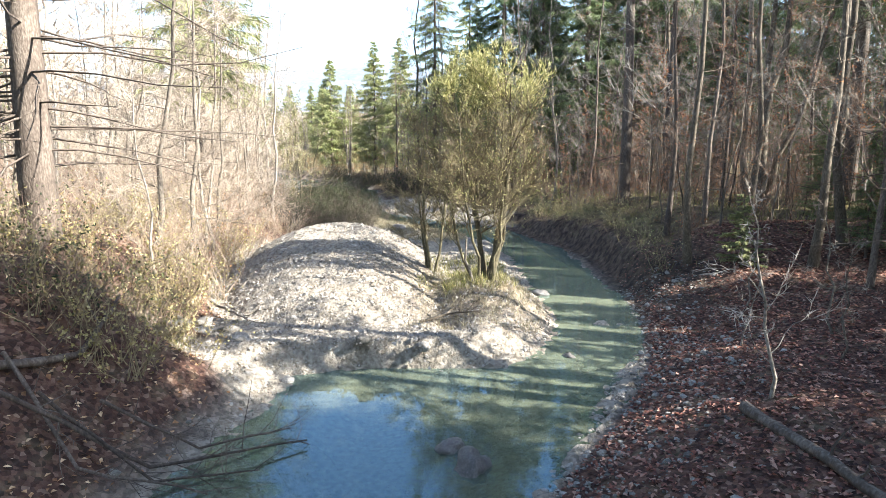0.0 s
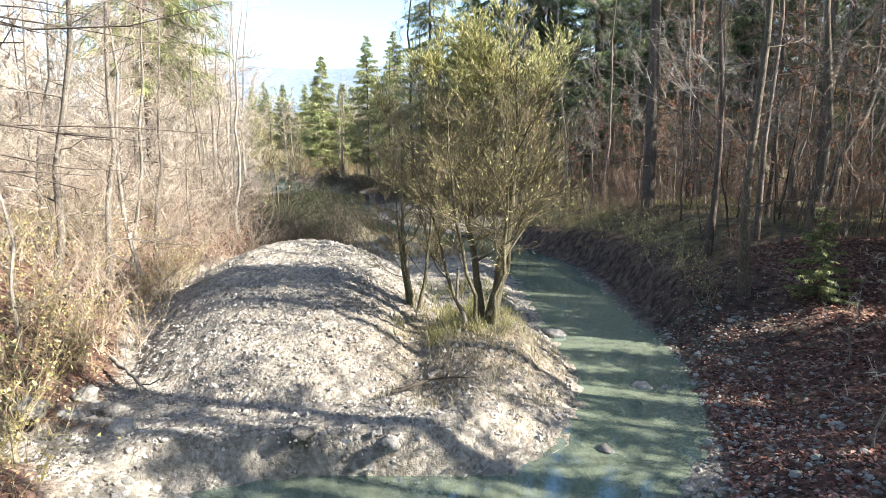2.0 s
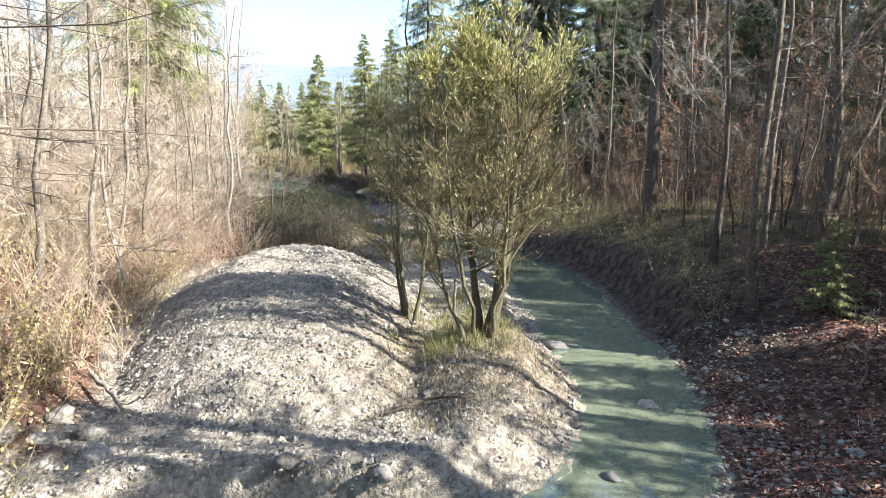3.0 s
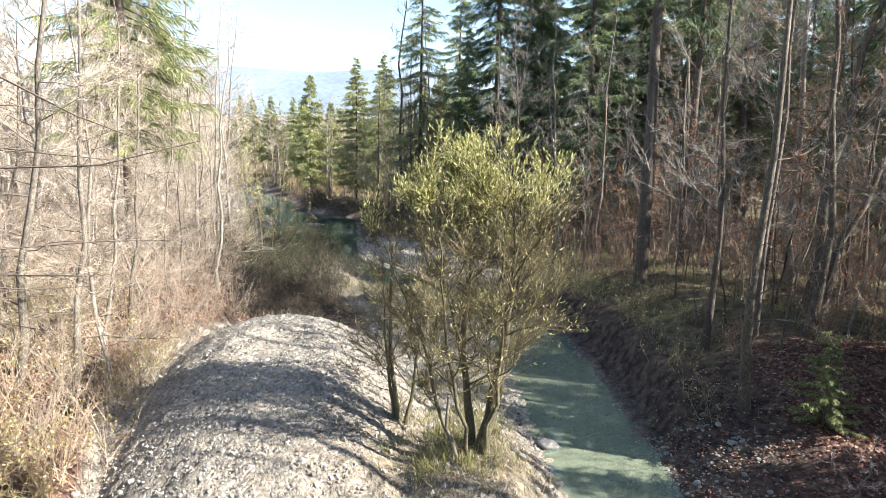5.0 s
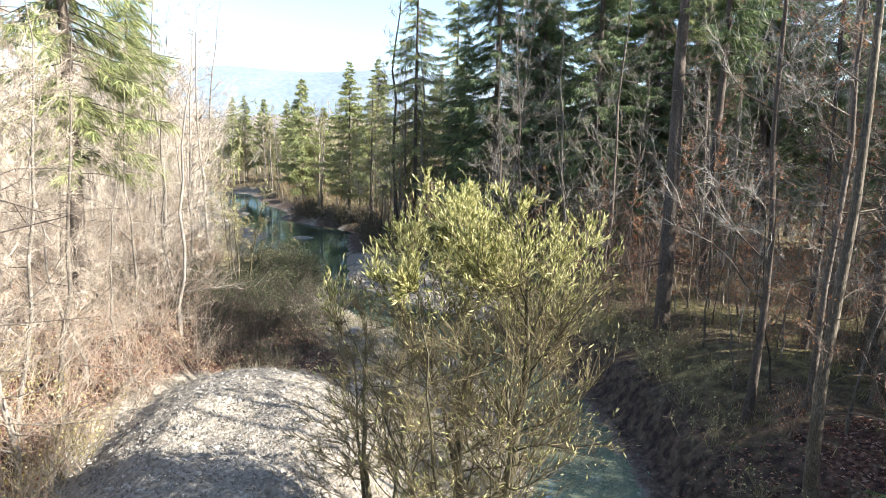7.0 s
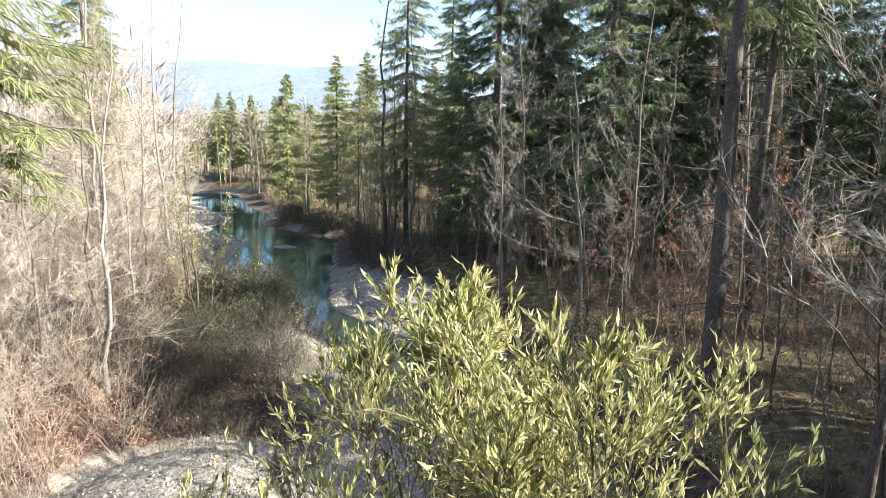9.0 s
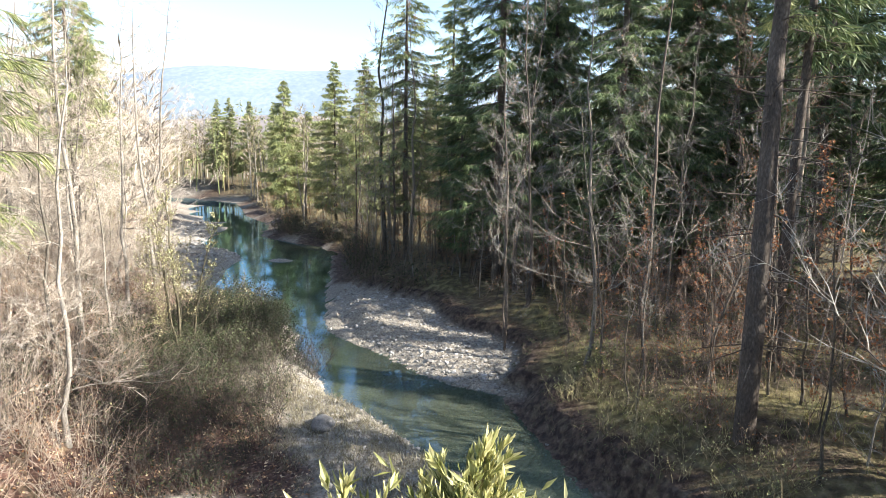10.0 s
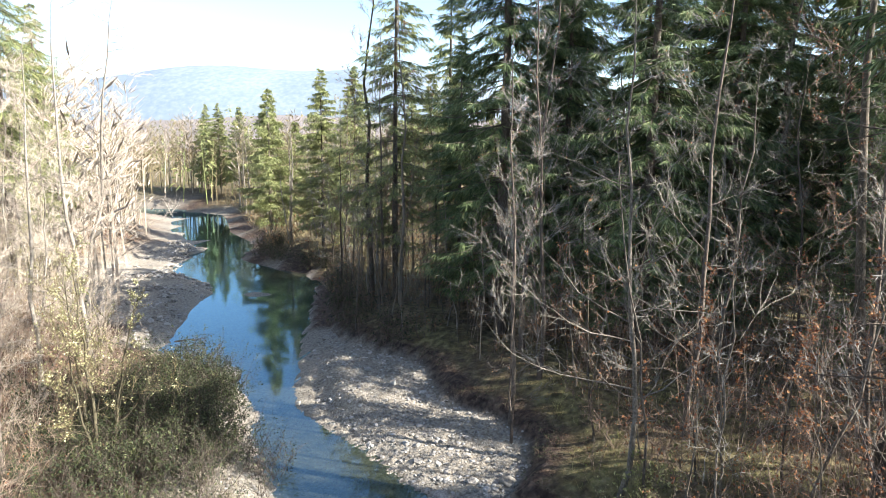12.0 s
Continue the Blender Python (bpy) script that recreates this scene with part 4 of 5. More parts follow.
# ---------------------------------------------------------------- the willow on the spit
def willow():
    """Crooked mossy stems from one stool, fans of fine bare twigs, and patchy leaves on the topmost shoots."""
    rand = np.random.default_rng(5)
    root = new("willow_tree")
    crown = Growth()
    lb, lw, lsz, tb, tt, tw = [], [], [], [], [], []
    # base x, base y, then drift of the stem at one, two and three thirds of its height, height, radius
    stems = [(0.05, 0.0, (0.28, -0.05), (0.55, -0.05), (0.6, -0.1), 5.7, 0.115), (-0.12, 0.15, (-0.05, 0.1), (0.0, 0.1), (-0.15, 0.1), 6.1, 0.075),
             (0.0, 0.3, (-0.35, 0.4), (-0.85, 0.3), (-1.2, 0.2), 5.6, 0.05), (0.15, 0.2, (0.5, 0.5), (0.9, 0.5), (1.1, 0.45), 5.0, 0.05),
             (0.1, -0.1, (0.3, -0.3), (0.4, -0.5), (0.4, -0.7), 5.3, 0.045), (-0.3, -0.05, (-0.5, -0.2), (-0.95, -0.2), (-1.5, -0.2), 4.8, 0.04),
             (-0.1, -0.2, (-0.3, -0.5), (-0.5, -0.6), (-0.7, -0.7), 5.5, 0.04)]

    def clump(p):
        return noise.noise(Vector((p[0] * 0.9 + 3.1, p[1] * 0.9, p[2] * 0.9)))

    def hull(p):
        """Below nought inside the outline of the crown."""
        return ((p[0] + 0.05) / 2.1) ** 2 + ((p[1] + 0.25) / 1.45) ** 2 + (abs(p[2] - 4.0) / 2.65) ** 2.6 - 1

    def shoot(c, way, L):
        e = c + way * L
        if hull(e) > 0.05 + 0.35 * clump(e):
            if hull(c) > 0.15:
                return
            e = c + way * L * 0.4
        tb.append(c), tt.append(e), tw.append(rand.uniform(0.0028, 0.0052))
        leafy = np.clip((e[2] - 4.75) / 1.1, 0, 1) * np.clip(0.8 + 1.9 * clump(e), 0.05, 1.6) * np.clip(1.5 - 0.45 * abs(e[0] + 0.2), 0.4, 1.2) + 0.04
        for _ in range(rand.poisson(12 * leafy)):
            lb.append(c + (e - c) * rand.uniform(0.2, 1.02)), lw.append(turned(way + np.array([0, 0, 0.35]), rand, 0.42)), lsz.append(rand.uniform(0.06, 0.115))

    for bx, by, d1, d2, d3, h, r in stems:
        t = np.linspace(0, 1, 12)
        wob = np.cumsum(rand.normal(size=(12, 2)) * 0.055, 0)
        wob -= wob[0]
        pts = np.stack([bx + np.interp(t * 3, range(4), [0, d1[0], d2[0], d3[0]]) + wob[:, 0], by + np.interp(t * 3, range(4), [0, d1[1], d2[1], d3[1]]) + wob[:, 1], h * t - 0.2], 1)
        wood = Growth()
        wood.tube(pts, r * np.array([1.5, 1.15, 1, 0.92, 0.85, 0.74, 0.62, 0.5, 0.4, 0.3, 0.2, 0.1]), 8)
        n = int(13 + 90 * r)
        for i in range(n):
            q = 0.24 + 0.74 * ((i + rand.random()) / n)
            p, tn = point_on(pts, q)
            a = rand.uniform(0, 6.28)
            way = np.array([math.cos(a), math.sin(a), rand.uniform(0.15, 1.1)])
            L = rand.uniform(1.0, 2.4) * (1.2 - 0.5 * q)
            line = branch_line(p, way / np.linalg.norm(way), L, rand, 0.17, 0.07, 6)
            while hull(line[-1]) > 0.1 and L > 0.3:
                L *= 0.75
                line = p + (line - p) * 0.75
            r0 = min(r * (1 - 0.8 * q) * 0.55, 0.007 + 0.0065 * L)
            wood.tube(line, r0 * np.linspace(1, 0.22, 7), 5)
            for _ in range(8):
                c, tc = point_on(line, rand.uniform(0.2, 0.98))
                w2 = turned(tc + np.array([0, 0, 0.12]), rand, 0.5)
                sub = branch_line(c, w2, L * rand.uniform(0.25, 0.55), rand, 0.14, 0.07, 3)
                crown.tube(sub, max(r0 * 0.32, 0.0045) * np.array([1, 0.8, 0.6, 0.35]), 3)
                for _ in range(10):
                    b, tn2 = point_on(sub, rand.uniform(0.1, 1))
                    shoot(b, turned(tn2 + np.array([0, 0, 0.3]), rand, 0.5), rand.uniform(0.2, 0.7))
            for _ in range(4):
                b, tn2 = point_on(line, rand.uniform(0.3, 1))
                shoot(b, turned(tn2 + np.array([0, 0, 0.3]), rand, 0.4), rand.uniform(0.3, 0.8))
        wood.build("stem", [BARK_MOSS], root, smooth=True)
    # broken stump and low dead sprays at the foot
    stub = Growth()
    stub.tube([(-0.35, -0.35, -0.1), (-0.5, -0.4, 0.45), (-0.62, -0.35, 0.7), (-0.58, -0.35, 1.35)], [0.05, 0.045, 0.035, 0.03], 6, cap=True)
    stub.build("broken_stem", [BARK_PALE], root, smooth=True)
    for _ in range(260):
        a, q = rand.uniform(0, 6.28), rand.uniform(0.1, 1.1)
        c = np.array([math.cos(a) * q, math.sin(a) * q, -0.05])
        shoot(c, turned(np.array([math.cos(a) * 0.5, math.sin(a) * 0.5, 1.0]), rand, 0.4), rand.uniform(0.3, 1.1))
    crown.thorns(tb, tt, np.array(tw))
    lsz = np.array(lsz)
    crown.leaves(lb, lw, lsz, lsz * 0.24, 0.2, slot=1, rand=rand)
    crown.build("crown", [TWIG_OLIVE, LEAF_WILLOW], root)
    return root


will = willow()
tagged(will, "many-stemmed willow with yellow-green leaves on the gravel spit", "tree")
will.matrix_basis = pose(0.35, 17.0, ground_at(0.35, 17.0) - 0.1)
shrub_tree = bare_tree("small_tree", 140, 4.7, 0.06, BARK_MOSS, TWIG_OLIVE, start=0.25, limbs=24, reach=0.42, rise=0.8, subs=7, twigs=13, crook=0.05,
                       stems=[((0, 0), (-0.04, 0.02), 1.0), ((0.15, 0.1), (0.12, 0.08), 0.8), ((-0.1, 0.1), (-0.14, 0.0), 0.75)])
tagged(shrub_tree, "low leafless willow shrub beside the gravel heap", "shrub")
place(shrub_tree, -1.4, 18.2)

# ---------------------------------------------------------------- undergrowth
def brushwood(name, places, seed, mats, label, hs=(0.8, 2.2), stems=6, twigs=9, leaf=0.0, leaf_size=0.06, spread=0.5, w=0.008):
    """Thin many-stemmed scrub, with a few leaves left on it."""
    rand = np.random.default_rng(seed)
    g = Growth()
    b, t, wd, lb, lw = [], [], [], [], []
    for x, y in places:
        z = ground_at(x, y) - 0.03
        H = rand.uniform(*hs)
        for _ in range(stems):
            p = np.array([x + rand.normal() * 0.15, y + rand.normal() * 0.15, z])
            d = np.array([rand.normal() * spread, rand.normal() * spread, 1.0])
            d /= np.linalg.norm(d)
            e = p + d * H * rand.uniform(0.6, 1.1)
            mid = (p + e) / 2 + rand.normal(size=3) * 0.06 * H
            b += [p, mid - (mid - p) * 0.04]
            t += [mid + (e - mid) * 0.15, e]
            wd += [w * 1.5, w]
            s = rand.uniform(0.2, 1, twigs)[:, None]
            c = np.where(s < 0.5, p + (mid - p) * s * 2, mid + (e - mid) * (s * 2 - 1))
            k = d * 0.7 + rand.normal(size=(twigs, 3)) * 0.55
            L = H * rand.uniform(0.12, 0.35, (twigs, 1))
            b += list(c)
            t += list(c + k * L)
            wd += [w * 0.6] * twigs
            if leaf:
                m = rand.poisson(leaf * twigs)
                if m:
                    i = rand.integers(0, twigs, m)
                    lb += list(c[i] + k[i] * L[i] * rand.uniform(0.3, 1, (m, 1)))
                    lw += list(rand.normal(size=(m, 3)))
    g.thorns(b, t, np.array(wd))
    if lb:
        g.leaves(lb, lw, rand.uniform(0.7, 1.3, len(lb)) * leaf_size, rand.uniform(0.5, 0.8, len(lb)) * leaf_size, slot=1, rand=rand)
    return tagged(g.build(name, mats), label, "undergrowth", kind="stuff")


def bank_spots(n, side, d, yr, seed, power=1.0):
    rand = random.Random(seed)
    out = []
    for _ in range(n):
        y = rand.uniform(*yr)
        k = d[0] + (d[1] - d[0]) * rand.random() ** power
        x = float(along(SHORE_RIGHT, y) + along(BAR_WIDTH, y)) + k if side > 0 else float(along(SHORE_LEFT, y) - along(TOE_LEFT, y)) - k
        out.append((x, y))
    return out


brushwood("russet_undergrowth", bank_spots(330, 1, (2.6, 17), (21, 60), 1, 1.2), 1, [TWIG_BROWN, LEAF_RUSSET], "russet leafless scrub under the trees of the right bank", leaf=0.5)
brushwood("tall_russet_scrub", bank_spots(150, 1, (3.5, 18), (21, 62), 12, 1.2), 12, [TWIG_BROWN, LEAF_RUSSET], "tall russet brushwood between the trunks", hs=(2.5, 5.5), stems=3, twigs=12, leaf=0.5, leaf_size=0.08, spread=0.22)
brushwood("bend_thicket", bank_spots(330, 1, (0.6, 22), (58, 126), 13, 1.2), 13, [TWIG_OLIVE, LEAF_RUSSET], "olive thicket along the far bend", hs=(1.5, 4.5), stems=5, twigs=10, leaf=0.5, leaf_size=0.16, spread=0.3, w=0.02)
brushwood("far_left_thicket", bank_spots(200, -1, (0.4, 16), (56, 118), 14, 1.2), 14, [TWIG_PALE, LEAF_YELLOW], "pale thicket along the far left bank", hs=(1.5, 4.0), stems=5, twigs=10, leaf=0.3, leaf_size=0.14, spread=0.3, w=0.018)
brushwood("bank_scrub", bank_spots(44, 1, (0.9, 2.6), (19, 36), 2), 2, [TWIG_OLIVE, LEAF_WILLOW], "olive scrub overhanging the steep bank", hs=(0.6, 1.4), leaf=0.5)
# dark cover added on the bank face, where deep shade should lie
brushwood("bank_roots", bank_spots(110, 1, (0.5, 1.3), (19, 58), 17), 17, [TWIG_BROWN, LEAF_SHADED], "thin roots and ivy hanging on the shaded bank", hs=(0.2, 0.6), stems=4, twigs=6, leaf=0.8, leaf_size=0.05, spread=0.9, w=0.005)
brushwood("dark_bank_scrub", bank_spots(150, 1, (0.3, 2.4), (50, 84), 15), 15, [TWIG_BROWN, LEAF_SHADED], "dark scrub overhanging the far right bank", hs=(0.8, 2.2), leaf=1.0, leaf_size=0.12, w=0.012)
brushwood("green_shrub", [(4.4, 35.6), (4.6, 35.4), (4.3, 35.3), (4.7, 35.8)], 16, [TWIG_OLIVE, LEAF_WILLOW], "leafy green shrub at the edge of the bank", hs=(1.0, 1.5), leaf=2.5, leaf_size=0.1, spread=0.35)
brushwood("dark_slope_bushes", [(random.Random(i + 70).uniform(-10.5, -6.2), random.Random(i + 470).uniform(8.2, 13.0)) for i in range(60)], 34, [TWIG_BROWN, LEAF_SHADED],
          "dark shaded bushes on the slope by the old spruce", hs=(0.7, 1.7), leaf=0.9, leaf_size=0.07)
brushwood("brown_undergrowth", bank_spots(210, -1, (0.3, 8), (15, 46), 33, 1.3), 33, [TWIG_BROWN, LEAF_RUSSET], "brown leafless thicket on the left bank", hs=(1.0, 2.6), leaf=0.2)
brushwood("pale_undergrowth", bank_spots(320, -1, (0.6, 11), (15, 58), 3, 1.3), 3, [TWIG_PALE, LEAF_YELLOW], "pale leafless thicket on the left bank", hs=(1.2, 3.2), leaf=0.12)
brushwood("yellow_bushes", bank_spots(90, -1, (0.4, 4.5), (8, 22), 4), 4, [TWIG_OLIVE, LEAF_YELLOW], "low bushes with yellow autumn leaves", hs=(0.8, 1.9), leaf=1.3, leaf_size=0.07)
# leaves and twigs of these bushes and the scrub are coloured for shade
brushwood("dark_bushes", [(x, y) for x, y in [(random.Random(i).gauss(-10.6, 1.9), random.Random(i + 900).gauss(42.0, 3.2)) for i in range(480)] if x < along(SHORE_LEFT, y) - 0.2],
          5, [BARK_DARK, LEAF_SHADED], "low evergreen bushes on the gravel bank, darkened with shade", hs=(0.9, 2.0), leaf=3.0, leaf_size=0.075)
brushwood("shore_scrub", [(random.Random(i + 50).uniform(-14, -5.8), random.Random(i + 990).uniform(28.5, 40)) for i in range(260)], 6, [BARK_DARK, LEAF_SHADED],
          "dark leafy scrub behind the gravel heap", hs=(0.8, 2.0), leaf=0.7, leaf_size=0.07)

# ---------------------------------------------------------------- loose stones, fallen leaves, grass
def strewn(n, xr, yr, seed, keep):
    """Places on the ground, kept where keep(x, y, z, gravel, leaf, moss) is likely."""
    rand = np.random.default_rng(seed)
    x, y = rand.uniform(*xr, n), rand.uniform(*yr, n)
    z, gravel, leaf, moss = height(x, y)
    ok = rand.random(n) < keep(x, y, z, gravel, leaf, moss)
    return np.stack([x, y, z], 1)[ok], rand


c, rand = strewn(3500, (-9, 3), (10.5, 30), 21, lambda x, y, z, g, l, m: np.where(z > 0.02, g * step(30, 14, y), 0))
g = Growth()
g.stones(c, rand.lognormal(-2.85, 0.55, len(c)).clip(0.04, 0.34), rand)
c, rand = strewn(46000, (-9, 3), (10.5, 30), 31, lambda x, y, z, g, l, m: np.where(z > 0.02, g * step(32, 15, y), 0))
g.pebbles(c, rand.lognormal(-3.2, 0.5, len(c)).clip(0.02, 0.16), rand)
tagged(g.build("gravel_stones", [STONE]), "loose grey stones and clods on the gravel heap", "stones", kind="stuff")
c, rand = strewn(9000, (-9, 6.5), (6, 46), 22, lambda x, y, z, g, l, m: np.where((z > -0.28) & (z < 0.3), 0.9 * g, 0))
g = Growth()
g.stones(c, rand.lognormal(-2.6, 0.5, len(c)).clip(0.04, 0.35), rand)
tagged(g.build("shore_stones", [STONE_SHORE]), "wet rounded pebbles along the shore", "stones", kind="stuff")
c, rand = strewn(6000, (-8, 3), (37, 56), 23, lambda x, y, z, g, l, m: np.where((z > 0.0) & (x > along(SHORE_RIGHT, y)), g, 0))
g = Growth()
g.stones(c, rand.lognormal(-2.2, 0.45, len(c)).clip(0.06, 0.4), rand)
tagged(g.build("bar_stones", [STONE]), "grey cobbles of the gravel bar", "stones", kind="stuff")
c, rand = strewn(9000, (-36, -14), (50, 84), 44, lambda x, y, z, g, l, m: np.where((x < along(SHORE_LEFT, y)) & (z > 0), 0.8 * g, 0))
g = Growth()
g.stones(c, rand.lognormal(-1.75, 0.5, len(c)).clip(0.08, 0.7), rand)
tagged(g.build("spit_stones", [STONE]), "pale cobbles of the far gravel spit", "stones", kind="stuff")
c, rand = strewn(14000, (-0.5, 8), (3, 20), 41, lambda x, y, z, g, l, m: np.where(x > along(SHORE_RIGHT, y) - 0.5, 0.9 * step(3.4, 0.3, x - along(SHORE_RIGHT, y)), 0))
g = Growth()
g.stones(c, rand.lognormal(-2.75, 0.45, len(c)).clip(0.04, 0.25), rand)
tagged(g.build("bank_cobbles", [STONE_SHORE]), "pale cobbles among leaves at the stream's edge", "stones", kind="stuff")
c, rand = strewn(34000, (0, 12), (4, 22), 24, lambda x, y, z, g, l, m: np.where((x > along(SHORE_RIGHT, y) + 0.15), 0.35 + l * 0.6, 0))
c[:, 2] += 0.02
g = Growth()
g.litter(c, rand.uniform(0.05, 0.11, len(c)), rand)
tagged(g.build("fallen_leaves", [LITTER]), "red-brown fallen beech leaves on the bank", "leaves", kind="stuff")
c, rand = strewn(12000, (-13, -3), (5, 34), 25, lambda x, y, z, g, l, m: np.where(x < along(SHORE_LEFT, y), (1 - g) * 0.9, 0))
c[:, 2] += 0.02
g = Growth()
g.litter(c, rand.uniform(0.06, 0.12, len(c)), rand)
tagged(g.build("fallen_leaves_left", [LITTER_TAN]), "tan fallen leaves on the left slope", "leaves", kind="stuff")


def grass(name, c, rand, mat, label, hs=(0.15, 0.4), per=7):
    g = Growth()
    base = np.repeat(c, per, 0) + rand.normal(size=(len(c) * per, 3)) * np.array([0.06, 0.06, 0])
    way = np.stack([rand.normal(size=len(base)) * 0.45, rand.normal(size=len(base)) * 0.45, np.ones(len(base))], 1)
    g.leaves(base, way, rand.uniform(*hs, len(base)), rand.uniform(0.008, 0.018, len(base)), 0.2, rand=rand)
    return tagged(g.build(name, [mat]), label, "grass", kind="stuff")


c, rand = strewn(850, (-1.6, 2.2), (13.4, 20), 26, lambda x, y, z, g, l, m: np.where((x < along(SHORE_LEFT, y) - 0.15), 0.22 + 0.8 * np.exp(-((x - 0.3) ** 2 + (y - 16) ** 2) / 4), 0))
grass("dry_grass", c, rand, DRY_GRASS, "straw-coloured grass tufts round the willow", hs=(0.08, 0.26))
c, rand = strewn(700, (-1.6, 1.2), (16, 23), 27, lambda x, y, z, g, l, m: np.where((x < along(SHORE_LEFT, y) - 0.2), 0.8 * np.exp(-((x + 0.2) ** 2) / 1.5), 0))
grass("green_grass", c, rand, GRASS, "green grass behind the willow stems")
c, rand = strewn(5000, (3, 16), (19, 56), 28, lambda x, y, z, g, l, m: np.where(x > along(SHORE_RIGHT, y) + 0.8, 0.2 + m * 0.5 - g, 0))
grass("forest_grass", c, rand, GRASS, "olive forest grass on the right bank", per=5)
c, rand = strewn(2500, (-16, -5), (26, 50), 29, lambda x, y, z, g, l, m: np.where(x < along(SHORE_LEFT, y) - 0.8, 0.5, 0))
grass("bank_grass", c, rand, DRY_GRASS, "withered grass on the left bank", per=5)
c, rand = strewn(2600, (-9, -0.8), (29.5, 37), 42, lambda x, y, z, g, l, m: np.where(x < along(SHORE_LEFT, y) - 0.4, step(6.5, 2, along(SHORE_LEFT, y) - x), 0))
grass("shore_grass", c, rand, DRY_GRASS, "bleached grass tufts along the gravel shore", hs=(0.12, 0.35), per=7)
c, rand = strewn(2600, (-9, -0.8), (28.5, 38), 43, lambda x, y, z, g, l, m: np.where((x < along(SHORE_LEFT, y)) & (z > 0), step(4.5, 1.5, along(SHORE_LEFT, y) - x), 0))
g = Growth()
g.stones(c, rand.lognormal(-2.4, 0.45, len(c)).clip(0.05, 0.3), rand)
tagged(g.build("shore_cobbles", [STONE]), "pale cobbles along the left shore", "stones", kind="stuff")


# ---------------------------------------------------------------- single stones and dead wood
def boulder(name, x, y, size, mat, label, seed, z=None, flat=0.6, group=""):
    bm = bmesh.new()
    bmesh.ops.create_icosphere(bm, subdivisions=3, radius=0.5)
    off = Vector((seed * 3.1, seed * 1.7, 0))
    for v in bm.verts:
        k = 1 + 0.5 * noise.noise(v.co * 2.2 + off) + 0.28 * noise.noise(v.co * 5 + off) + 0.16 * noise.noise(v.co * 11 + off)
        v.co = Vector((v.co.x * k * 1.15, v.co.y * k * 0.9, v.co.z * k * flat)) * size
    me = bpy.data.meshes.new(name)
    bm.to_mesh(me)
    bm.free()
    me.materials.append(mat)
    me.polygons.foreach_set("use_smooth", [True] * len(me.polygons))
    ob = new(name, me)
    z = max(ground_at(x, y), -0.05) + size * flat * 0.12 if z is None else z
    ob.matrix_basis = pose(x, y, z, 0, 0, seed * 47)
    return tagged(ob, label, "rock", group)


BLOCKS = [(-0.2, 8.65, 0.45, STONE_WET, "dark wet boulder rising from the shallow water"), (0.2, 8.1, 0.58, STONE_WET, "dark wet boulder rising from the shallow water"),
          (2.06, 19.4, 0.5, STONE_WET, "flat dark stone at the water's edge"), (3.42, 15.98, 0.34, BOULDER, "pale stone in the shallow stream"),
          (3.92, 15.96, 0.22, BOULDER, "pale stone in the shallow stream"), (2.25, 13.25, 0.3, STONE_WET, "flat dark stone in the shallow stream"),
          (1.28, 38.7, 0.5, BOULDER, "pale boulder on the gravel bar"), (-0.68, 38.0, 0.5, BOULDER, "pale boulder on the gravel bar"), (-11.1, 47.8, 1.15, BOULDER, "broad pale rock at the tip of the bank"),
          (-4.5, 33.2, 0.8, STONE_WET, "dark boulder on the gravel shore"), (-5.85, 44.2, 0.6, BOULDER, "pale rock at the edge of the bar"),
          (-6.4, 12.2, 0.5, BOULDER, "pale broken rock below the leafy slope"), (-6.1, 12.6, 0.35, BOULDER, "pale broken rock below the leafy slope"),
          (-6.5, 13.6, 0.45, BOULDER, "pale broken rock below the leafy slope"), (-5.1, 12.4, 0.36, BOULDER, "pale broken rock below the leafy slope"),
          (-5.6, 13.0, 0.4, BOULDER, "pale broken rock below the leafy slope"), (-3.7, 11.3, 0.3, BOULDER, "pale rounded stone at the foot of the heap"),
          (-1.0, 12.2, 0.3, BOULDER, "pale rounded stone at the foot of the heap"), (-2.3, 12.2, 0.32, BOULDER, "pale rounded stone at the foot of the heap")]
for i, (x, y, k, m, lab) in enumerate(BLOCKS):
    boulder("boulder", x, y, k, m, lab, i + 1, group="boulders by the stream")


def dead_wood(name, pts, r, label, seed, mat=BARK_GREY, side=8, twig=0.5, group="", taper=0.35):
    """A fallen log or branch with stubs and thin side branches."""
    rand = np.random.default_rng(seed)
    root = new(name)
    p = np.array(pts, float)
    k = 9
    t = np.linspace(0, len(p) - 1, k)
    line = np.stack([np.interp(t, np.arange(len(p)), p[:, c]) for c in range(3)], 1) + rand.normal(size=(k, 3)) * r * 0.35
    base = line[0].copy()
    line -= base
    wood = Growth()
    wood.tube(line, r * np.linspace(1, taper, k), 7, cap=True)
    wood.build("log", [mat], root, smooth=True)
    for _ in range(side):
        c, tc = point_on(line, rand.uniform(0.15, 1))
        w = turned(tc + np.array([0, 0, 0.25]), rand, 0.6)
        sub = branch_line(c, w, twig * rand.uniform(0.6, 1.5), rand, 0.2, 0.02, 3)
        tw = Growth()
        tw.tube(sub, r * 0.25 * np.linspace(1, 0.3, 4), 4)
        b = np.array([point_on(sub, u)[0] for u in rand.uniform(0.2, 1, 4)])
        tw.thorns(b, b + rand.normal(size=(4, 3)) * 0.18 * twig + tc * 0.15, max(0.004, r * 0.08))
        tw.build("branch", [mat], root)
    root.matrix_basis = pose(*base)
    return tagged(root, label, "dead wood", group)


def on(x, y, up=0.05):
    return (x, y, max(0.0, ground_at(x, y)) + up)


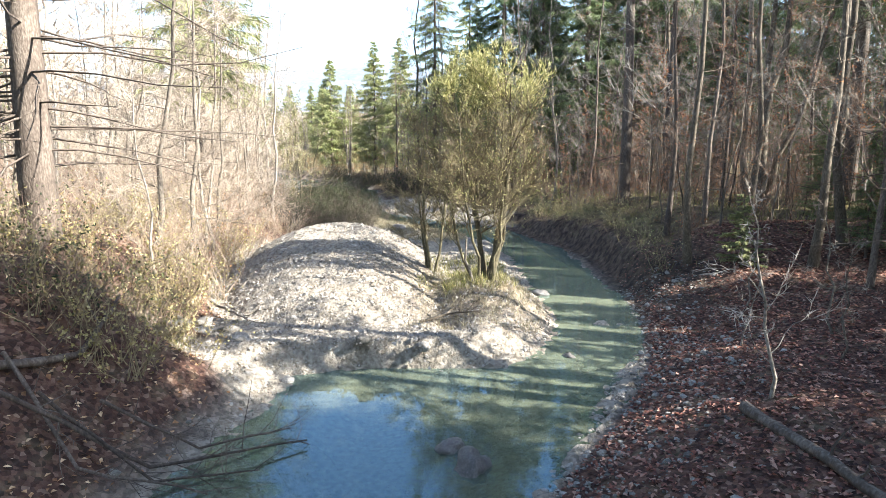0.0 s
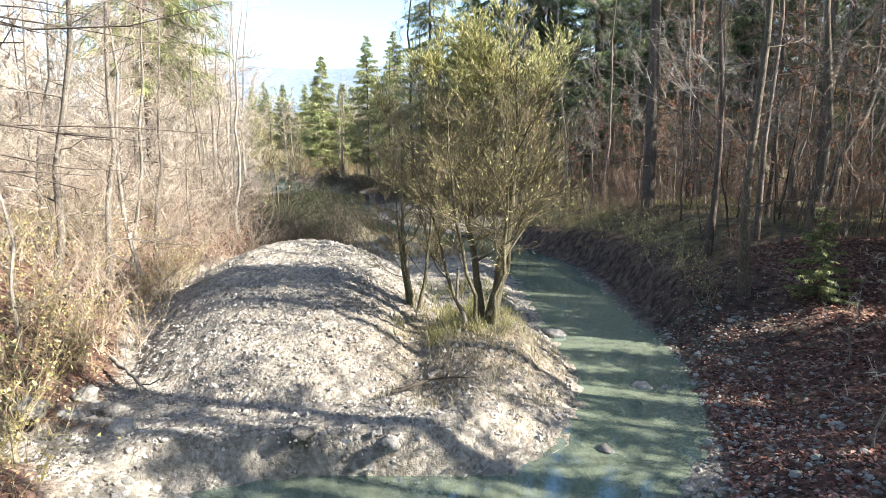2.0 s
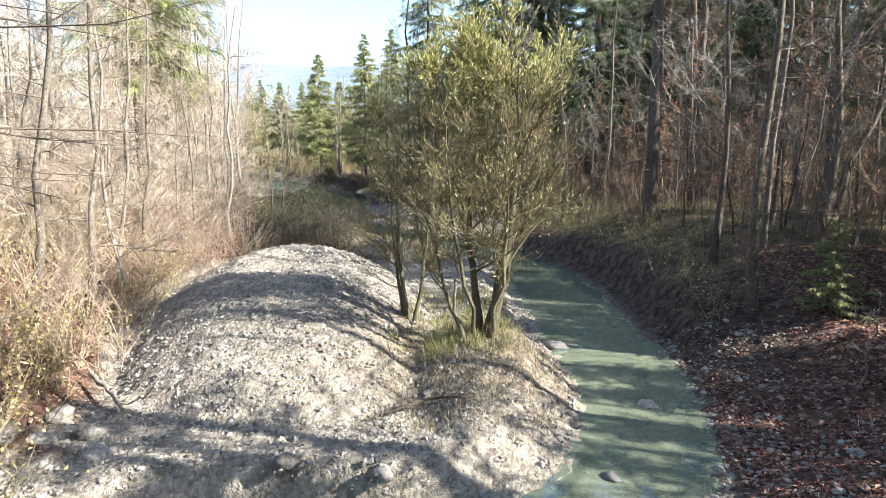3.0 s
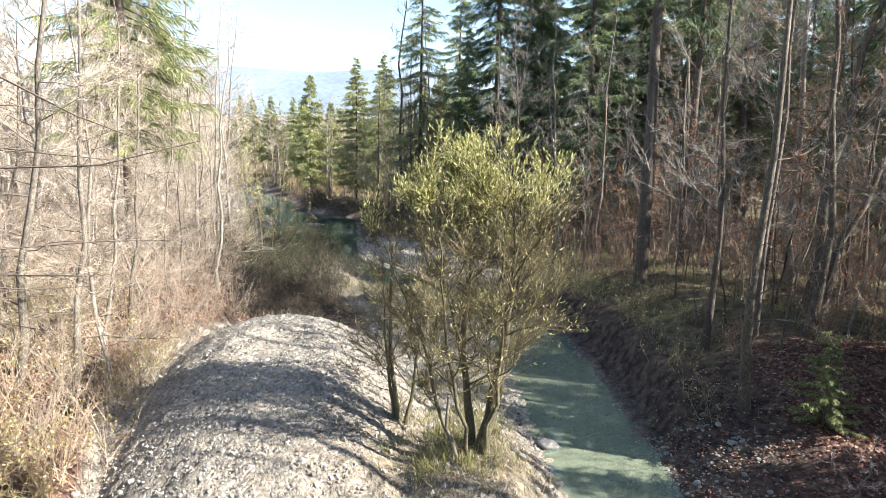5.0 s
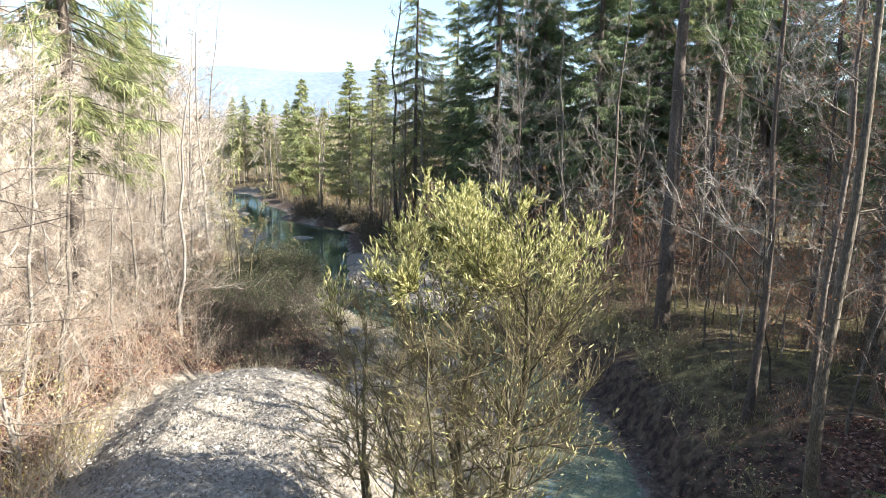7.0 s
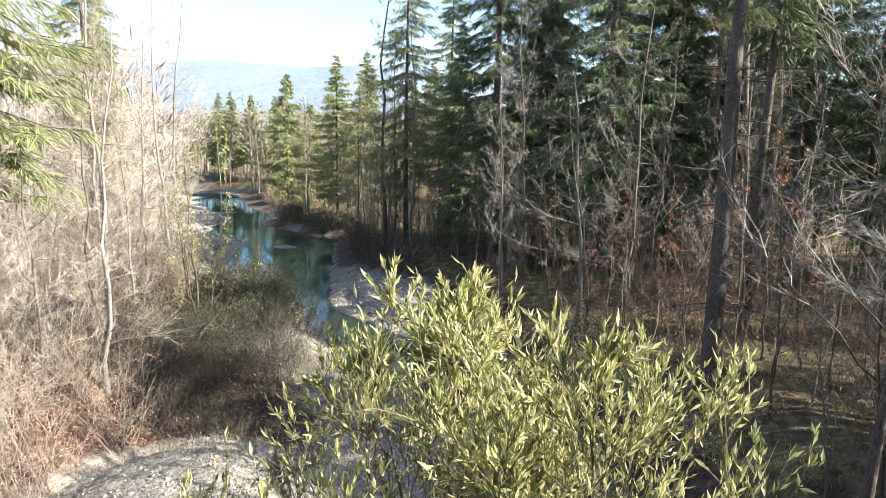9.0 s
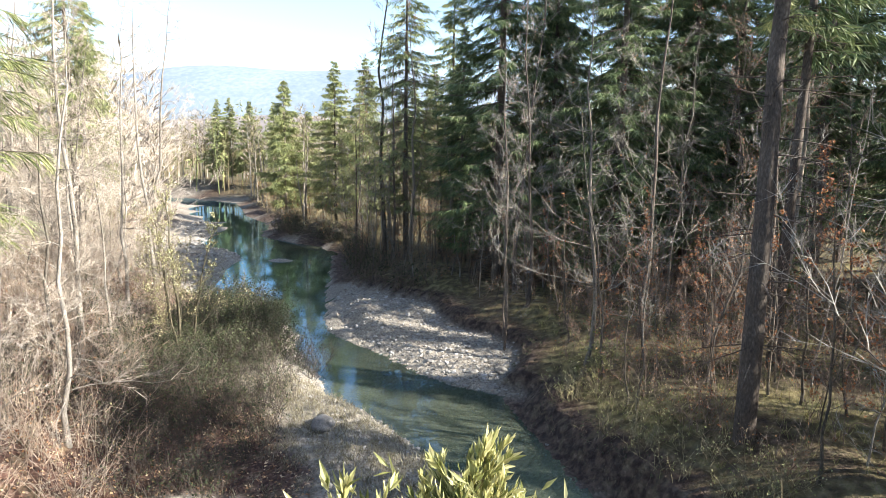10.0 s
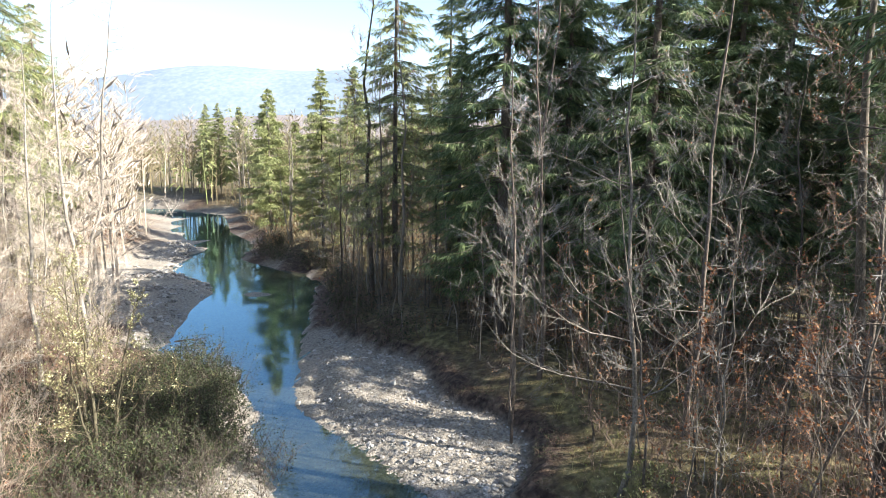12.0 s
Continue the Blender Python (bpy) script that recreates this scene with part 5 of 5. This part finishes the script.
dead_wood("fallen_log", [on(4.2, 8.4), on(4.5, 7.0), on(4.9, 5.4), on(5.2, 4.0)], 0.1, "dark mossy fallen log on the leaf-covered bank", 1, BARK_DARK, 4)
dead_wood("fallen_log", [on(-6.6, 6.6, 0.1), on(-6.0, 8.3, 0.12), on(-6.3, 10.0, 0.15)], 0.08, "dark fallen log on the shaded bank", 2, BARK_DARK, 3)
for i, (a, b, c2, r) in enumerate([((-6.4, 6.7), (-4.4, 7.3), (-2.5, 8.6), 0.04), ((-5.9, 7.2), (-4.2, 7.0), (-2.9, 7.6), 0.03), ((-5.4, 7.8), (-4.0, 8.0), (-2.9, 9.0), 0.03),
                                   ((-6.5, 7.4), (-5.0, 6.6), (-3.4, 6.9), 0.035)]):
    dead_wood("fallen_branch", [on(*a, 0.2), on(*b, 0.2), on(*c2, 0.1)], r, "bare fallen branches reaching into the water", 10 + i, BARK_DARK, 14, 0.8, "branches in the water")
dead_wood("root_snag", [on(-7.0, 15.2, 0.3), on(-6.2, 14.5, 0.25), on(-5.4, 13.6, 0.15)], 0.05, "splintered pale branch at the foot of the heap", 20, BARK_PALE, 9, 0.5)
dead_wood("root_snag", [on(-1.3, 14.2, 0.1), on(-0.6, 14.6, 0.3), on(0.2, 14.4, 0.15)], 0.04, "tangled grey roots under the willow", 21, BARK_GREY, 16, 0.5)
dead_wood("drift_branch", [on(-15.5, 52.0, 0.2), on(-14.2, 52.9, 0.1)], 0.05, "drift branch lying over the water's edge", 22, BARK_DARK, 5)

sapling = bare_tree("bare_sapling", 150, 3.0, 0.03, BARK_PALE, TWIG_PALE, start=0.2, limbs=12, reach=0.35, rise=0.6, subs=4, twigs=5, crook=0.12, sides=5, lean=(-0.15, 0.1))
tagged(sapling, "crooked leafless sapling on the leaf-covered bank", "tree", "saplings on the leafy bank")
for x, y, a, k in [(4.7, 8.7, 40, 1.15), (6.6, 10.4, 80, 0.8), (5.6, 12.2, 200, 0.7), (7.6, 12.6, 300, 1.0), (7.0, 15.6, 120, 0.8)]:
    place(sapling, x, y, turn=a, size=k)
young = spruce("young_spruce", 151, 2.7, 0.05, NEEDLE_LIGHT, BARK_MOSS, start=0.05, gap=0.15, spread=0.46, droop=0.3, dense=150, blade=(0.14, 0.022))
tagged(young, "young light green spruce at the top of the bank", "tree")
place(young, 7.9, 18.4, turn=30, size=0.8)
